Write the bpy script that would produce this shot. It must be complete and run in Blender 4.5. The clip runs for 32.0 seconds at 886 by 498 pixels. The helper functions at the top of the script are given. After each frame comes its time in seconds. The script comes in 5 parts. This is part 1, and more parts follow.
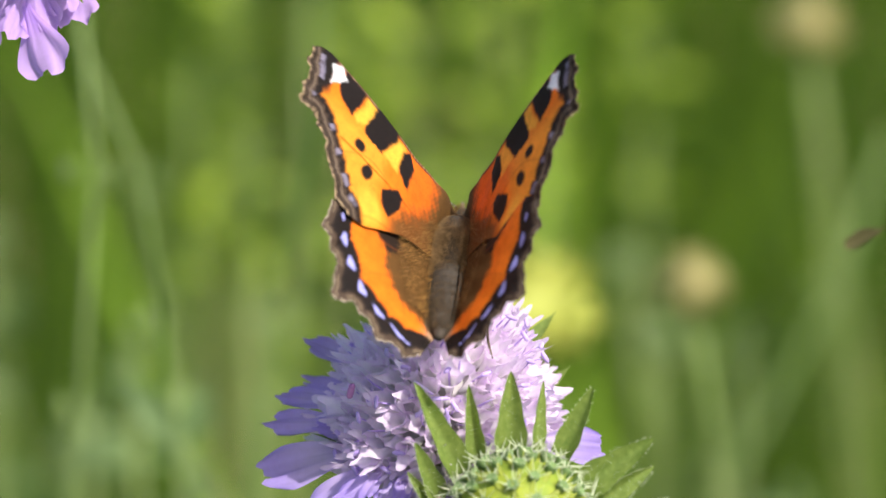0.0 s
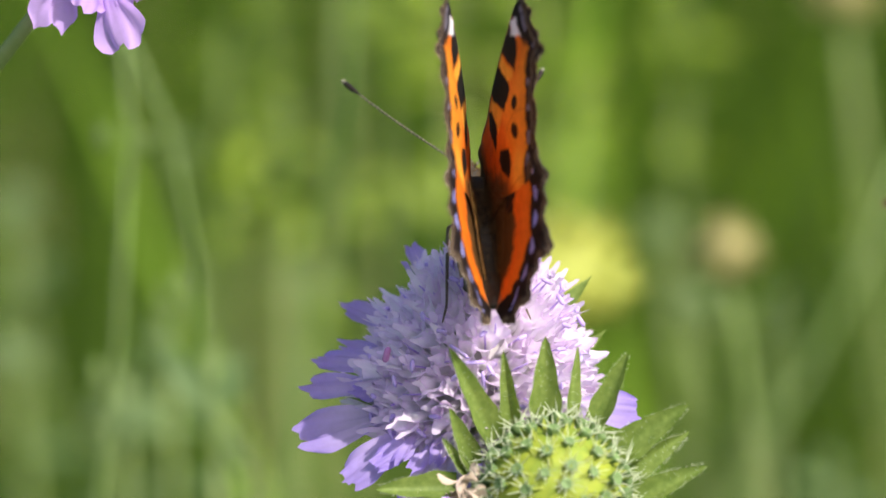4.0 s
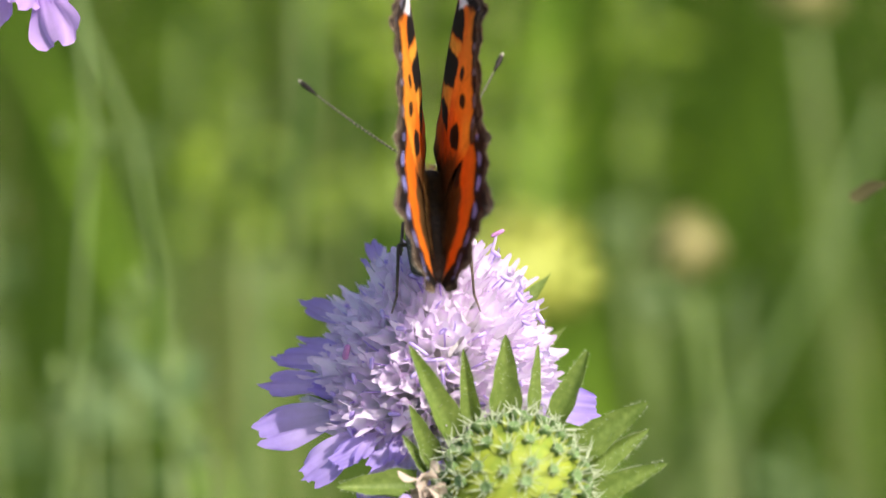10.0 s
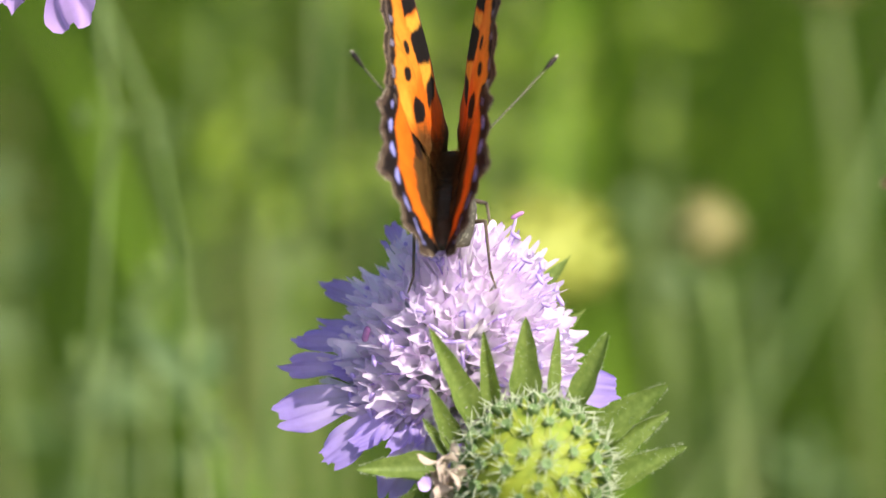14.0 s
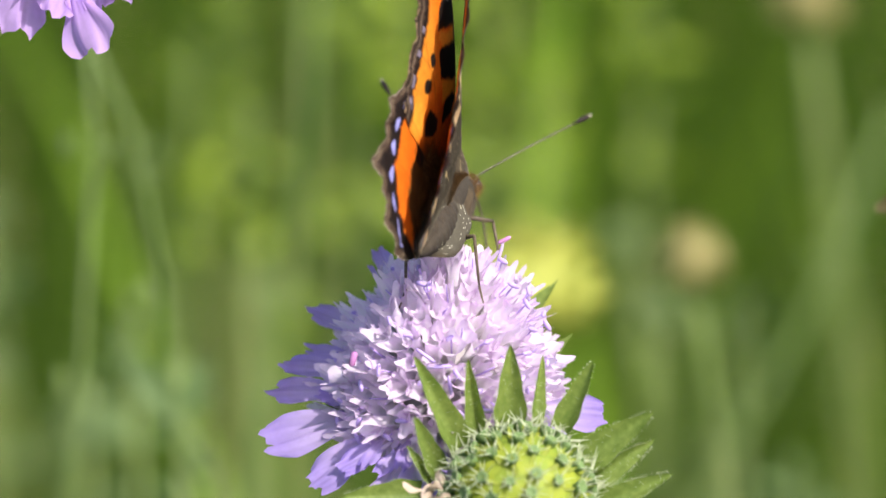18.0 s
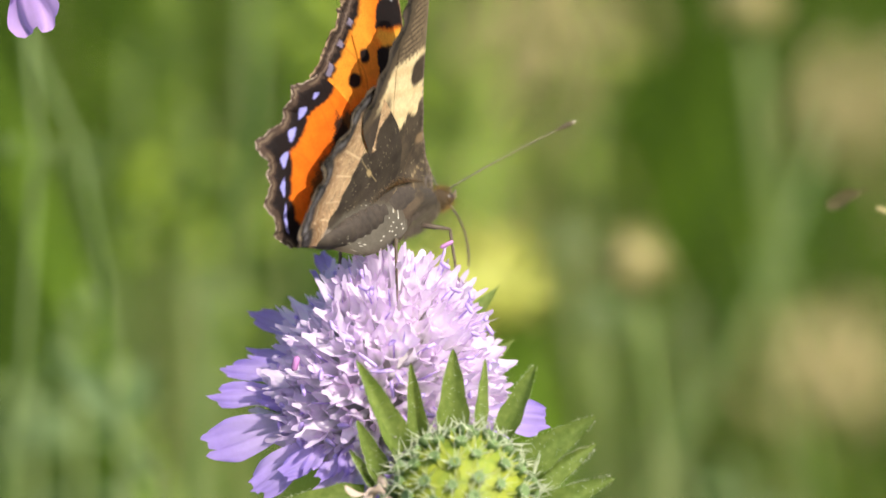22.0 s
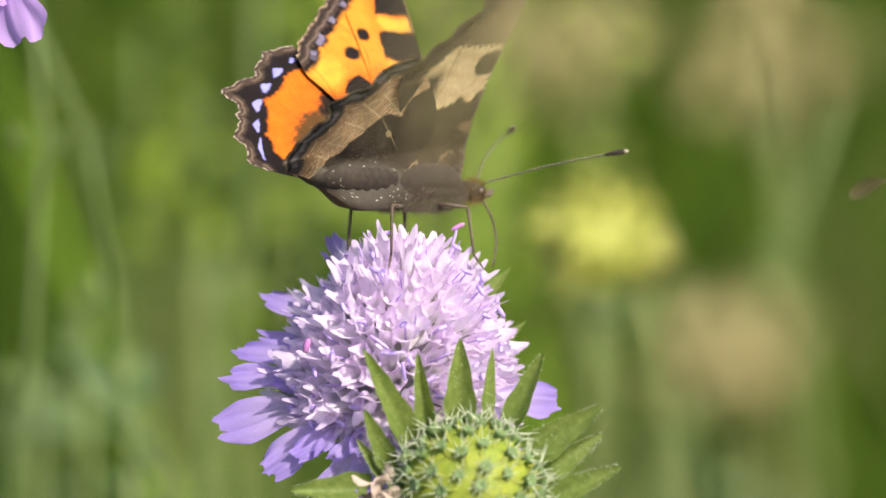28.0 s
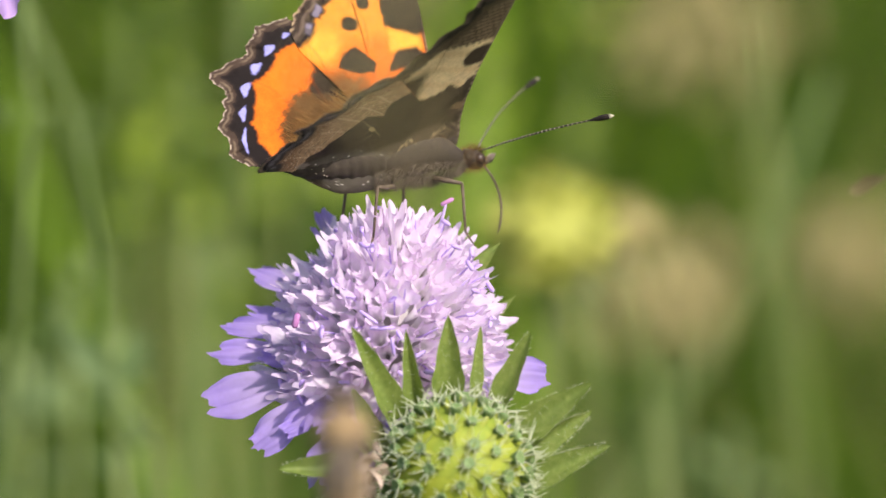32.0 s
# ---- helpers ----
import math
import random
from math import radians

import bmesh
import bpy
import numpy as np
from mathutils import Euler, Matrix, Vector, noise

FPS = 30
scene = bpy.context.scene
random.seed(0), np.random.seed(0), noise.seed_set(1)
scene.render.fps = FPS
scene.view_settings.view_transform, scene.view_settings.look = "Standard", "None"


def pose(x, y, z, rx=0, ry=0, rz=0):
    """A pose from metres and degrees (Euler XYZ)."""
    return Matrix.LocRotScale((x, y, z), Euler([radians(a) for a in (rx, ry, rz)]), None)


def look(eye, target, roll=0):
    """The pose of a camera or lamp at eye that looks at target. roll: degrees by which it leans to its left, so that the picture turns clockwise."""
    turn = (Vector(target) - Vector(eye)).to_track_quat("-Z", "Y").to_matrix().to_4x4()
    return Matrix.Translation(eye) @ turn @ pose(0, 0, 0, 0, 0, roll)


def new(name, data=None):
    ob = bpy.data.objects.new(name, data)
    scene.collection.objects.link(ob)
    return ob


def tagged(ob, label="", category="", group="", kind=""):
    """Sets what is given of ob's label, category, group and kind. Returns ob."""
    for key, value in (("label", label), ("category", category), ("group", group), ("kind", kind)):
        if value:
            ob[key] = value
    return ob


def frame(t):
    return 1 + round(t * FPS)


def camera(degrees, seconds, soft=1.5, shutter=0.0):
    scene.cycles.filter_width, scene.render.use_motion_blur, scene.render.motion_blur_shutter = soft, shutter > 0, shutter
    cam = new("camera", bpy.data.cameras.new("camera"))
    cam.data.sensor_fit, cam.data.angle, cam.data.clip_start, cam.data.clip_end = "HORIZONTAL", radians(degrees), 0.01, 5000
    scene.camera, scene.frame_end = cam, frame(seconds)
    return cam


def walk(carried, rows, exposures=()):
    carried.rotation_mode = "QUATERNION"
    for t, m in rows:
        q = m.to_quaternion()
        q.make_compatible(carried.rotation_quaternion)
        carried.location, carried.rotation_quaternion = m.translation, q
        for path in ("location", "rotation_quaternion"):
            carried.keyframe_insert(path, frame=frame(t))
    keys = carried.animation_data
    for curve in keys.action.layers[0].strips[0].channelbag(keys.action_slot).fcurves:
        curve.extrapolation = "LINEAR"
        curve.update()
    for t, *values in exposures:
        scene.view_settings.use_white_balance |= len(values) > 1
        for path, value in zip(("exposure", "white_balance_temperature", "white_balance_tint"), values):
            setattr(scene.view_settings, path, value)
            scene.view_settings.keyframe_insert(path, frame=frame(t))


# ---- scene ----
# Plan axes: origin at the middle of the subject, x right, y away from the lens, z up, tipped down 15 degrees.
MM = 0.001
PLAN = pose(0, 0, 0.62, -15, 0, 0)
REACH = 0.4521  # from lens to subject
DEGREES = 12.0
cam = camera(DEGREES, 32.0)
cam.data.dof.use_dof = True
cam.data.dof.focus_distance = REACH - 0.002
cam.data.dof.aperture_fstop = 15.0
# seconds, degrees turned to the left, degrees turned up
PAN = [(0, -0.259, 0.570), (0.5, -0.235, 0.591), (1, -0.118, 0.490), (1.5, -0.129, 0.341), (2, -0.071, 0.164), (2.5, 0.236, 0.012), (4.5, 0.177, 0.177), (5, 0.059, 0.235), (5.5, 0.177, 0.200), (6, 0.330, 0.247), (6.5, 0.341, 0.400), (7, 0.270, 0.659), (7.5, 0.306, 0.729), (8, 0.318, 0.565), (8.5, 0.200, 0.459), (9, -0.129, 0.365), (9.5, -0.306, 0.224), (10, -0.330, 0.071), (10.5, -0.176, -0.047), (11, -0.082, -0.129), (11.5, -0.035, -0.129), (12, -0.012, -0.129), (12.5, -0.035, -0.071), (13, 0.000, 0.000), (13.5, 0.012, -0.035), (14, -0.058, -0.164), (14.5, -0.200, -0.083), (15, -0.317, 0.024), (15.5, -0.447, 0.059), (17.5, -0.118, 0.076), (18, -0.265, 0.218), (18.5, -0.335, 0.206), (19, -0.112, 0.200), (19.5, 0.030, 0.241), (20, -0.017, 0.306), (20.5, -0.358, 0.259), (21, -0.747, 0.253), (21.5, -0.964, 0.253), (22, -1.047, 0.271), (22.5, -0.964, 0.294), (23, -0.676, 0.400), (23.5, -0.494, 0.306), (24, -0.358, 0.258), (24.5, -0.423, 0.283), (25, -0.511, 0.358), (25.5, -0.441, 0.429), (27.5, -0.929, 0.265), (28, -0.952, 0.124), (28.5, -0.917, -0.012), (29, -0.952, -0.118), (29.5, -1.070, -0.212), (30, -1.170, -0.171), (30.5, -0.999, -0.094), (31, -0.941, -0.147), (31.5, -0.964, -0.135), (32, -1.111, -0.176)]
walk(cam, [(t, PLAN @ pose(0, -REACH, 0, 90, 0, 0) @ pose(0, 0, 0, up, left, 0)) for t, left, up in PAN],
     exposures=[(0, 0.37, 6500, 11), (12, 0.39, 6500, 12), (18, 0.35, 6500, 12), (22, 0.30, 6600, 14), (28, 0.20, 6600, 16), (32, 0.15, 6600, 17)])

# ---- light ----
SUN_EL, SUN_AZ = 47.0, 138.0  # degrees above the horizon; degrees clockwise from straight ahead
world = bpy.data.worlds.new("sky")
scene.world = world
world.use_nodes = True
wn = world.node_tree.nodes
sky = wn.new("ShaderNodeTexSky")
sky.sky_type = "NISHITA"
sky.sun_disc = False
sky.dust_density = 3.0
sky.sun_elevation = radians(SUN_EL)
sky.sun_rotation = radians(SUN_AZ)
world.node_tree.links.new(sky.outputs[0], wn["Background"].inputs[0])
wn["Background"].inputs[1].default_value = 0.15
sun = new("sun", bpy.data.lights.new("sun", "SUN"))
sun.data.energy = 4.6
sun.data.angle = radians(0.5)
sun.data.color = (1.0, 0.95, 0.86)
sun_from = Vector((math.sin(radians(SUN_AZ)) * math.cos(radians(SUN_EL)), math.cos(radians(SUN_AZ)) * math.cos(radians(SUN_EL)), math.sin(radians(SUN_EL))))
sun.matrix_world = look(Vector((0, 0, 3)) + sun_from, (0, 0, 3))

# ---- materials ----
def surface(name, color=(0.5, 0.5, 0.5), second=None, scale=800, rough=0.6, thin=0.0, bump=0.0, tint=False, vary=0.0, sheen=0.0, thin_color=None, detail=4, fleck=0.0, gloss=0.35):
    """A material: two base colours mixed by grain, or the mesh's own tint; thin: the share of light let through."""
    m = bpy.data.materials.new(name)
    m.use_nodes = True
    n, ln = m.node_tree.nodes, m.node_tree.links
    b = n["Principled BSDF"]
    b.inputs["Roughness"].default_value = rough
    b.inputs["Specular IOR Level"].default_value = gloss
    tc = n.new("ShaderNodeTexCoord")
    grain = n.new("ShaderNodeTexNoise")
    grain.inputs["Scale"].default_value = scale
    grain.inputs["Detail"].default_value = detail
    ln.new(tc.outputs["Object"], grain.inputs["Vector"])
    coarse = n.new("ShaderNodeTexNoise")
    coarse.inputs["Scale"].default_value = scale * 0.17
    ln.new(tc.outputs["Object"], coarse.inputs["Vector"])
    add = n.new("ShaderNodeMath")
    add.operation = "MULTIPLY_ADD"
    add.inputs[1].default_value, add.inputs[2].default_value = 0.6, 0.2
    mean = n.new("ShaderNodeMath")
    mean.operation = "ADD"
    half = n.new("ShaderNodeMath")
    half.operation = "MULTIPLY"
    half.inputs[1].default_value = 0.5
    ln.new(grain.outputs["Fac"], mean.inputs[0])
    ln.new(coarse.outputs["Fac"], mean.inputs[1])
    ln.new(mean.outputs[0], half.inputs[0])
    ramp = n.new("ShaderNodeMapRange")
    ramp.inputs["From Min"].default_value, ramp.inputs["From Max"].default_value = 0.36, 0.64
    ln.new(half.outputs[0], ramp.inputs["Value"])
    mix = n.new("ShaderNodeMix")
    mix.data_type = "RGBA"
    ln.new(ramp.outputs["Result"], mix.inputs["Factor"])
    if tint:
        att = n.new("ShaderNodeAttribute")
        att.attribute_name = "tint"
        dark = n.new("ShaderNodeMix")
        dark.data_type, dark.blend_type = "RGBA", "MULTIPLY"
        dark.inputs["Factor"].default_value = 1.0
        k = 1 - fleck
        dark.inputs["B"].default_value = (k, k, k, 1)
        ln.new(att.outputs["Color"], dark.inputs["A"])
        ln.new(att.outputs["Color"], mix.inputs["A"])
        ln.new(dark.outputs["Result"], mix.inputs["B"])
    else:
        second = second or [c * 0.7 for c in color]
        mix.inputs["A"].default_value, mix.inputs["B"].default_value = (*color, 1), (*second, 1)
    out = mix.outputs["Result"]
    if vary:
        info = n.new("ShaderNodeObjectInfo")
        geo = n.new("ShaderNodeNewGeometry")
        both = n.new("ShaderNodeMath")
        both.operation = "ADD"
        ln.new(info.outputs["Random"], both.inputs[0])
        ln.new(geo.outputs["Random Per Island"], both.inputs[1])
        rng = n.new("ShaderNodeMapRange")
        rng.inputs["From Max"].default_value = 2.0
        rng.inputs["To Min"].default_value, rng.inputs["To Max"].default_value = 1 - vary, 1 + vary
        ln.new(both.outputs[0], rng.inputs["Value"])
        hsv = n.new("ShaderNodeHueSaturation")
        ln.new(rng.outputs["Result"], hsv.inputs["Value"])
        ln.new(out, hsv.inputs["Color"])
        out = hsv.outputs["Color"]
    ln.new(out, b.inputs["Base Color"])
    if sheen:
        b.inputs["Sheen Weight"].default_value = sheen
    if bump:
        bp = n.new("ShaderNodeBump")
        bp.inputs["Strength"].default_value = bump
        bp.inputs["Distance"].default_value = 0.2 / scale
        ln.new(grain.outputs["Fac"], bp.inputs["Height"])
        ln.new(bp.outputs["Normal"], b.inputs["Normal"])
    if thin:
        tr = n.new("ShaderNodeBsdfTranslucent")
        if thin_color:
            tc2 = n.new("ShaderNodeMix")
            tc2.data_type, tc2.blend_type = "RGBA", "MULTIPLY"
            tc2.inputs["Factor"].default_value = 1.0
            tc2.inputs["B"].default_value = (*thin_color, 1)
            ln.new(out, tc2.inputs["A"])
            ln.new(tc2.outputs["Result"], tr.inputs["Color"])
        else:
            ln.new(out, tr.inputs["Color"])
        sh = n.new("ShaderNodeMixShader")
        sh.inputs[0].default_value = thin
        ln.new(b.outputs[0], sh.inputs[1])
        ln.new(tr.outputs[0], sh.inputs[2])
        ln.new(sh.outputs[0], n["Material Output"].inputs["Surface"])
    return m


M_PETAL = surface("scabious_petal", tint=True, fleck=0.10, scale=1500, rough=0.55, thin=0.52, bump=0.3, vary=0.06)
M_FLOOR = surface("pale_receptacle", (0.62, 0.56, 0.6), (0.45, 0.47, 0.36), 900, 0.7, thin=0.2, bump=0.5)
M_STAMEN = surface("stamen", (0.55, 0.38, 0.85), (0.72, 0.6, 0.9), 1500, 0.5, thin=0.2)
M_ANTHER = surface("pink_anther", (0.42, 0.16, 0.42), (0.55, 0.26, 0.5), 2500, 0.6)
M_BRACT = surface("bract_green", (0.115, 0.185, 0.03), (0.235, 0.31, 0.075), 1500, 0.6, thin=0.32, bump=0.6, thin_color=(1.2, 1.25, 0.5), vary=0.12)
M_CALYX = surface("calyx_green", (0.11, 0.2, 0.06), (0.22, 0.31, 0.12), 2500, 0.6, thin=0.15, vary=0.2)
M_CORE = surface("receptacle_green", (0.31, 0.35, 0.03), (0.2, 0.28, 0.03), 900, 0.6, bump=0.4)
M_SCALE = surface("receptacle_scale", (0.36, 0.4, 0.05), (0.24, 0.32, 0.06), 900, 0.55, thin=0.3, vary=0.2)
M_HAIR = surface("plant_hair", (0.8, 0.84, 0.64), (0.62, 0.68, 0.46), 2000, 0.5, thin=0.4)
M_STEM = surface("stem_green", (0.19, 0.27, 0.07), (0.27, 0.32, 0.12), 500, 0.6, bump=0.3)
M_DRY = surface("withered_floret", (0.5, 0.4, 0.3), (0.62, 0.5, 0.46), 1500, 0.8, thin=0.2, bump=0.6, vary=0.25)
M_WING = surface("wing_scales", tint=True, fleck=0.25, scale=5200, rough=0.75, gloss=0.15, thin=0.05, bump=0.5)
M_FUR = surface("brown_fur", (0.34, 0.185, 0.05), (0.12, 0.06, 0.018), 1200, 0.75, vary=0.4)
M_RUMP = surface("rump_fur", (0.19, 0.12, 0.05), (0.075, 0.05, 0.024), 1200, 0.6, vary=0.4)
M_BACK = surface("back_fur", (0.31, 0.2, 0.09), (0.145, 0.09, 0.04), 1200, 0.75, vary=0.4)
M_CHEST = surface("chest_fur", (0.1, 0.078, 0.055), (0.17, 0.135, 0.1), 1200, 0.8, vary=0.4)
M_BODY = surface("dark_body", (0.032, 0.025, 0.018), (0.06, 0.046, 0.032), 1800, 0.75, bump=0.7)
M_LEG = surface("leg_brown", (0.06, 0.042, 0.028), (0.16, 0.125, 0.085), 2500, 0.55)
M_FEELER = surface("feeler_black", (0.016, 0.012, 0.01), (0.035, 0.026, 0.02), 2500, 0.6, gloss=0.2)
M_PALE = surface("pale_segment", (0.45, 0.42, 0.3), (0.3, 0.27, 0.18), 3000, 0.6)
M_EYE = surface("insect_eye", (0.03, 0.02, 0.015), (0.06, 0.04, 0.03), 4000, 0.25)
M_GRASS = surface("grass_blade", (0.027, 0.071, 0.006), (0.124, 0.21, 0.0135), 44, 0.7, gloss=0.15, thin=0.35, thin_color=(1.15, 1.2, 0.5), vary=0.45)
M_GRASS_PALE = surface("pale_grass_blade", (0.22, 0.39, 0.03), (0.28, 0.45, 0.045), 60, 0.6, gloss=0.2, thin=0.35, vary=0.15)
M_PALE_STEM = surface("pale_stem", (0.165, 0.23, 0.072), (0.125, 0.19, 0.05), 400, 0.6)
M_STRAW = surface("dry_grass", (0.6, 0.52, 0.24), (0.5, 0.42, 0.18), 300, 0.7, thin=0.25, vary=0.2)
M_GROUND = surface("meadow_soil", (0.022, 0.052, 0.008), (0.045, 0.085, 0.012), 6, 0.9, bump=0.5, detail=8)
M_YELLOW = surface("yellow_green_bud", (0.54, 0.55, 0.11), (0.43, 0.48, 0.09), 500, 0.6, thin=0.2, vary=0.15)
M_BUD = surface("bud_green_pink", (0.34, 0.35, 0.1), (0.38, 0.26, 0.15), 500, 0.6, thin=0.15, vary=0.2)
M_LEAF = surface("blue_green_leaf", (0.105, 0.175, 0.055), (0.15, 0.225, 0.08), 150, 0.6, thin=0.25)
M_HEAD = surface("pale_bokeh_head", (0.42, 0.5, 0.24), (0.32, 0.42, 0.17), 400, 0.6, thin=0.2, vary=0.2)
M_BEE = surface("bee_tint", tint=True, fleck=0.3, scale=3000, rough=0.7, sheen=0.3, bump=0.4)
M_GAUZE = surface("bee_wing", (0.22, 0.17, 0.1), (0.16, 0.12, 0.08), 1500, 0.3, thin=0.6)


# ---- mesh helpers ----
def mesh_from(name, verts, faces, mat, tints=None, smooth=True):
    """verts: n x 3 in metres; faces: lists of indices; tints: n x 3, the base colour of each corner."""
    me = bpy.data.meshes.new(name)
    me.from_pydata([tuple(v) for v in np.asarray(verts, float)], [], [tuple(int(i) for i in f) for f in faces])
    me.materials.append(mat)
    if tints is not None:
        a = me.attributes.new("tint", "FLOAT_COLOR", "POINT")
        t = np.ones((len(me.vertices), 4), np.float32)
        t[:, :3] = tints
        a.data.foreach_set("color", t.ravel())
    if smooth:
        me.polygons.foreach_set("use_smooth", np.ones(len(me.polygons), bool))
    me.update()
    return me


def put(name, me, parent=None, m=None, label=""):
    ob = new(name, me)
    if parent:
        ob.parent = parent
    if m is not None:
        ob.matrix_basis = m
    if label:
        tagged(ob, label)
    return ob


def thing(name, m, label, category, group=""):
    ob = new(name)
    ob.empty_display_size = 0.005
    ob.matrix_basis = m
    return tagged(ob, label, category, group)


def grid_faces(nu, nv, wrap=False, start=0):
    f = []
    for i in range(nu - 1):
        for j in range(nv if wrap else nv - 1):
            k = (j + 1) % nv
            f.append((start + i * nv + j, start + i * nv + k, start + (i + 1) * nv + k, start + (i + 1) * nv + j))
    return f


def tube(points, radii, sides=8, caps=True):
    """A tapered tube through the points. Returns vertices and faces."""
    p = [Vector(q) for q in points]
    r = list(radii) if hasattr(radii, "__len__") else [radii] * len(p)
    verts, up = [], Vector((0.13, 0.31, 0.94))
    for i, q in enumerate(p):
        d = (p[min(i + 1, len(p) - 1)] - p[max(i - 1, 0)]).normalized()
        a = d.cross(up)
        a = a.normalized() if a.length > 1e-4 else d.orthogonal().normalized()
        b = d.cross(a).normalized()
        for k in range(sides):
            t = 2 * math.pi * k / sides
            verts.append(q + r[i] * (math.cos(t) * a + math.sin(t) * b))
    faces = grid_faces(len(p), sides, True)
    if caps:
        faces.append(tuple(range(sides))[::-1])
        faces.append(tuple(range((len(p) - 1) * sides, len(p) * sides)))
    return verts, faces


def bend(a, b, c, d, n):
    """Points on a smooth cubic from a to d with handles b and c."""
    a, b, c, d = map(Vector, (a, b, c, d))
    return [a * (1 - t) ** 3 + b * 3 * t * (1 - t) ** 2 + c * 3 * t * t * (1 - t) + d * t ** 3 for t in np.linspace(0, 1, n)]


def join(pieces):
    """Several (verts, faces[, tints]) in one."""
    v, f, c = [], [], []
    for pc in pieces:
        o = len(v)
        v.extend(pc[0])
        f.extend([tuple(i + o for i in q) for q in pc[1]])
        if len(pc) > 2:
            c.extend(pc[2])
    return (v, f, c) if c else (v, f)


def moved(piece, m):
    return ([m @ Vector(v) for v in piece[0]],) + tuple(piece[1:])


def facing(place, axis, spin=0.0):
    """The pose at place whose z lies along axis."""
    q = Vector(axis).normalized().to_track_quat("Z", "Y").to_matrix().to_4x4()
    return Matrix.Translation(place) @ q @ pose(0, 0, 0, 0, 0, spin)


def leaf(length, width, curl=0.15, fold=0.2, n=9, m=5, tip=1.0, ripple=0.0):
    """A pointed leaf along +y with its face up +z, in metres."""
    v = []
    for i in range(n):
        s = i / (n - 1)
        w = width * (math.sin(math.pi * min(1, (0.08 + s * 0.92)) ** 0.75) ** 0.8) * (1 - s ** 6 * tip) if s < 1 else width * 0.02
        for j in range(m):
            e = 2 * j / (m - 1) - 1
            rp = ripple * length * math.sin(9 * s + 3 * e) * abs(e) if ripple else 0
            v.append((e * w / 2, s * length, curl * length * s * s + fold * abs(e) * w / 2 + rp))
    return v, grid_faces(n, m)

# ---- ground and meadow ----
gv, gf = [], []
rings = [0.0, 0.3, 0.7, 1.2, 2, 3.2, 5, 8, 14, 30, 80, 300]
for i, r in enumerate(rings):
    for k in range(48):
        t = 2 * math.pi * k / 48
        x, y = r * math.cos(t), r * math.sin(t)
        gv.append((x, y, 0.03 * noise.noise((x * 1.3, y * 1.3, 0)) * min(1, r) if r < 40 else -0.2))
ground = put("ground", mesh_from("ground", gv, grid_faces(len(rings), 48, True), M_GROUND))
tagged(ground, "dark mossy meadow soil under the grass", "ground", kind="structure")


def blade(root, height, width, lean, way, rd, n=6):
    """One grass blade: a folded strip that tapers and droops."""
    v = []
    side = Vector((math.cos(way), math.sin(way), 0))
    out = Vector((-math.sin(way), math.cos(way), 0))
    for i in range(n):
        s = i / (n - 1)
        c = Vector(root) + Vector((0, 0, height * (s - 0.25 * lean * s * s))) + out * (lean * height * s * s)
        w = width * (1 - s ** 2.2) + 0.0002
        v += [c - side * w / 2, c + out * w * 0.18, c + side * w / 2]
    return v, grid_faces(n, 3)


def meadow(name, mat, count, seed, label, tall, wide, box):
    rd = random.Random(seed)
    pcs = []
    while len(pcs) < count:
        x = rd.uniform(-1, 1) * box[0]
        y = rd.uniform(box[1], box[2])
        h = rd.uniform(*tall)
        if abs(x) < 0.16 and y < 0.38:
            h = min(h, 0.30)
        pcs.append(blade((x, y, -0.01), h, rd.uniform(*wide), rd.uniform(0.05, 0.75), rd.uniform(0, 6.28), rd))
    ob = put(name, mesh_from(name, *join(pcs), mat))
    return tagged(ob, label, "grass", kind="stuff")


meadow("meadow_grass", M_GRASS, 9000, 1, "dense green meadow grass, uncut and leaning", (0.22, 0.5), (0.003, 0.008), (1.4, 0.34, 4.2))
meadow("meadow_grass", M_GRASS, 1500, 2, "short green meadow grass round the scabious stems", (0.12, 0.34), (0.002, 0.005), (0.9, -0.9, 0.34))
def outer_meadow(count, seed):
    """Grass that goes on all round, thinner with distance."""
    rd = random.Random(seed)
    pcs = []
    while len(pcs) < count:
        if len(pcs) < count * 0.45:
            # thickest beside the dense middle
            out = min(rd.expovariate(1.6), 3.5)
            x, y = rd.choice(((rd.choice((-1, 1)) * (1.4 + out), rd.uniform(0.34 - out, 4.2 + out)), (rd.uniform(-1.4 - out, 1.4 + out), 4.2 + out), (rd.uniform(-1.4 - out, 1.4 + out), 0.34 - out)))
        else:
            r, a = 7.5 * rd.random() ** 0.75, rd.uniform(0, 2 * math.pi)
            x, y = r * math.sin(a), 0.3 + r * math.cos(a)
        if (abs(x) < 1.4 and 0.34 < y < 4.2) or (abs(x) < 0.9 and -0.9 < y < 0.34):
            continue
        pcs.append(blade((x, y, -0.01), rd.uniform(0.2, 0.48), rd.uniform(0.004, 0.011), rd.uniform(0.05, 0.75), rd.uniform(0, 6.28), rd, 5))
    ob = put("meadow_grass", mesh_from("meadow_grass", *join(pcs), M_GRASS))
    return tagged(ob, "green meadow grass that goes on all round", "grass", kind="stuff")


outer_meadow(26000, 4)
meadow("dry_meadow_grass", M_STRAW, 260, 3, "scattered straw-coloured dry grass blades", (0.25, 0.46), (0.002, 0.004), (1.2, 0.5, 4.0))


# ---- scabious flower heads ----
LILAC, WHITE, VIOLET, ROSE = np.array((0.94, 0.775, 0.99)), np.array((0.99, 0.97, 0.98)), np.array((0.49, 0.36, 0.87)), np.array((0.62, 0.38, 0.9))


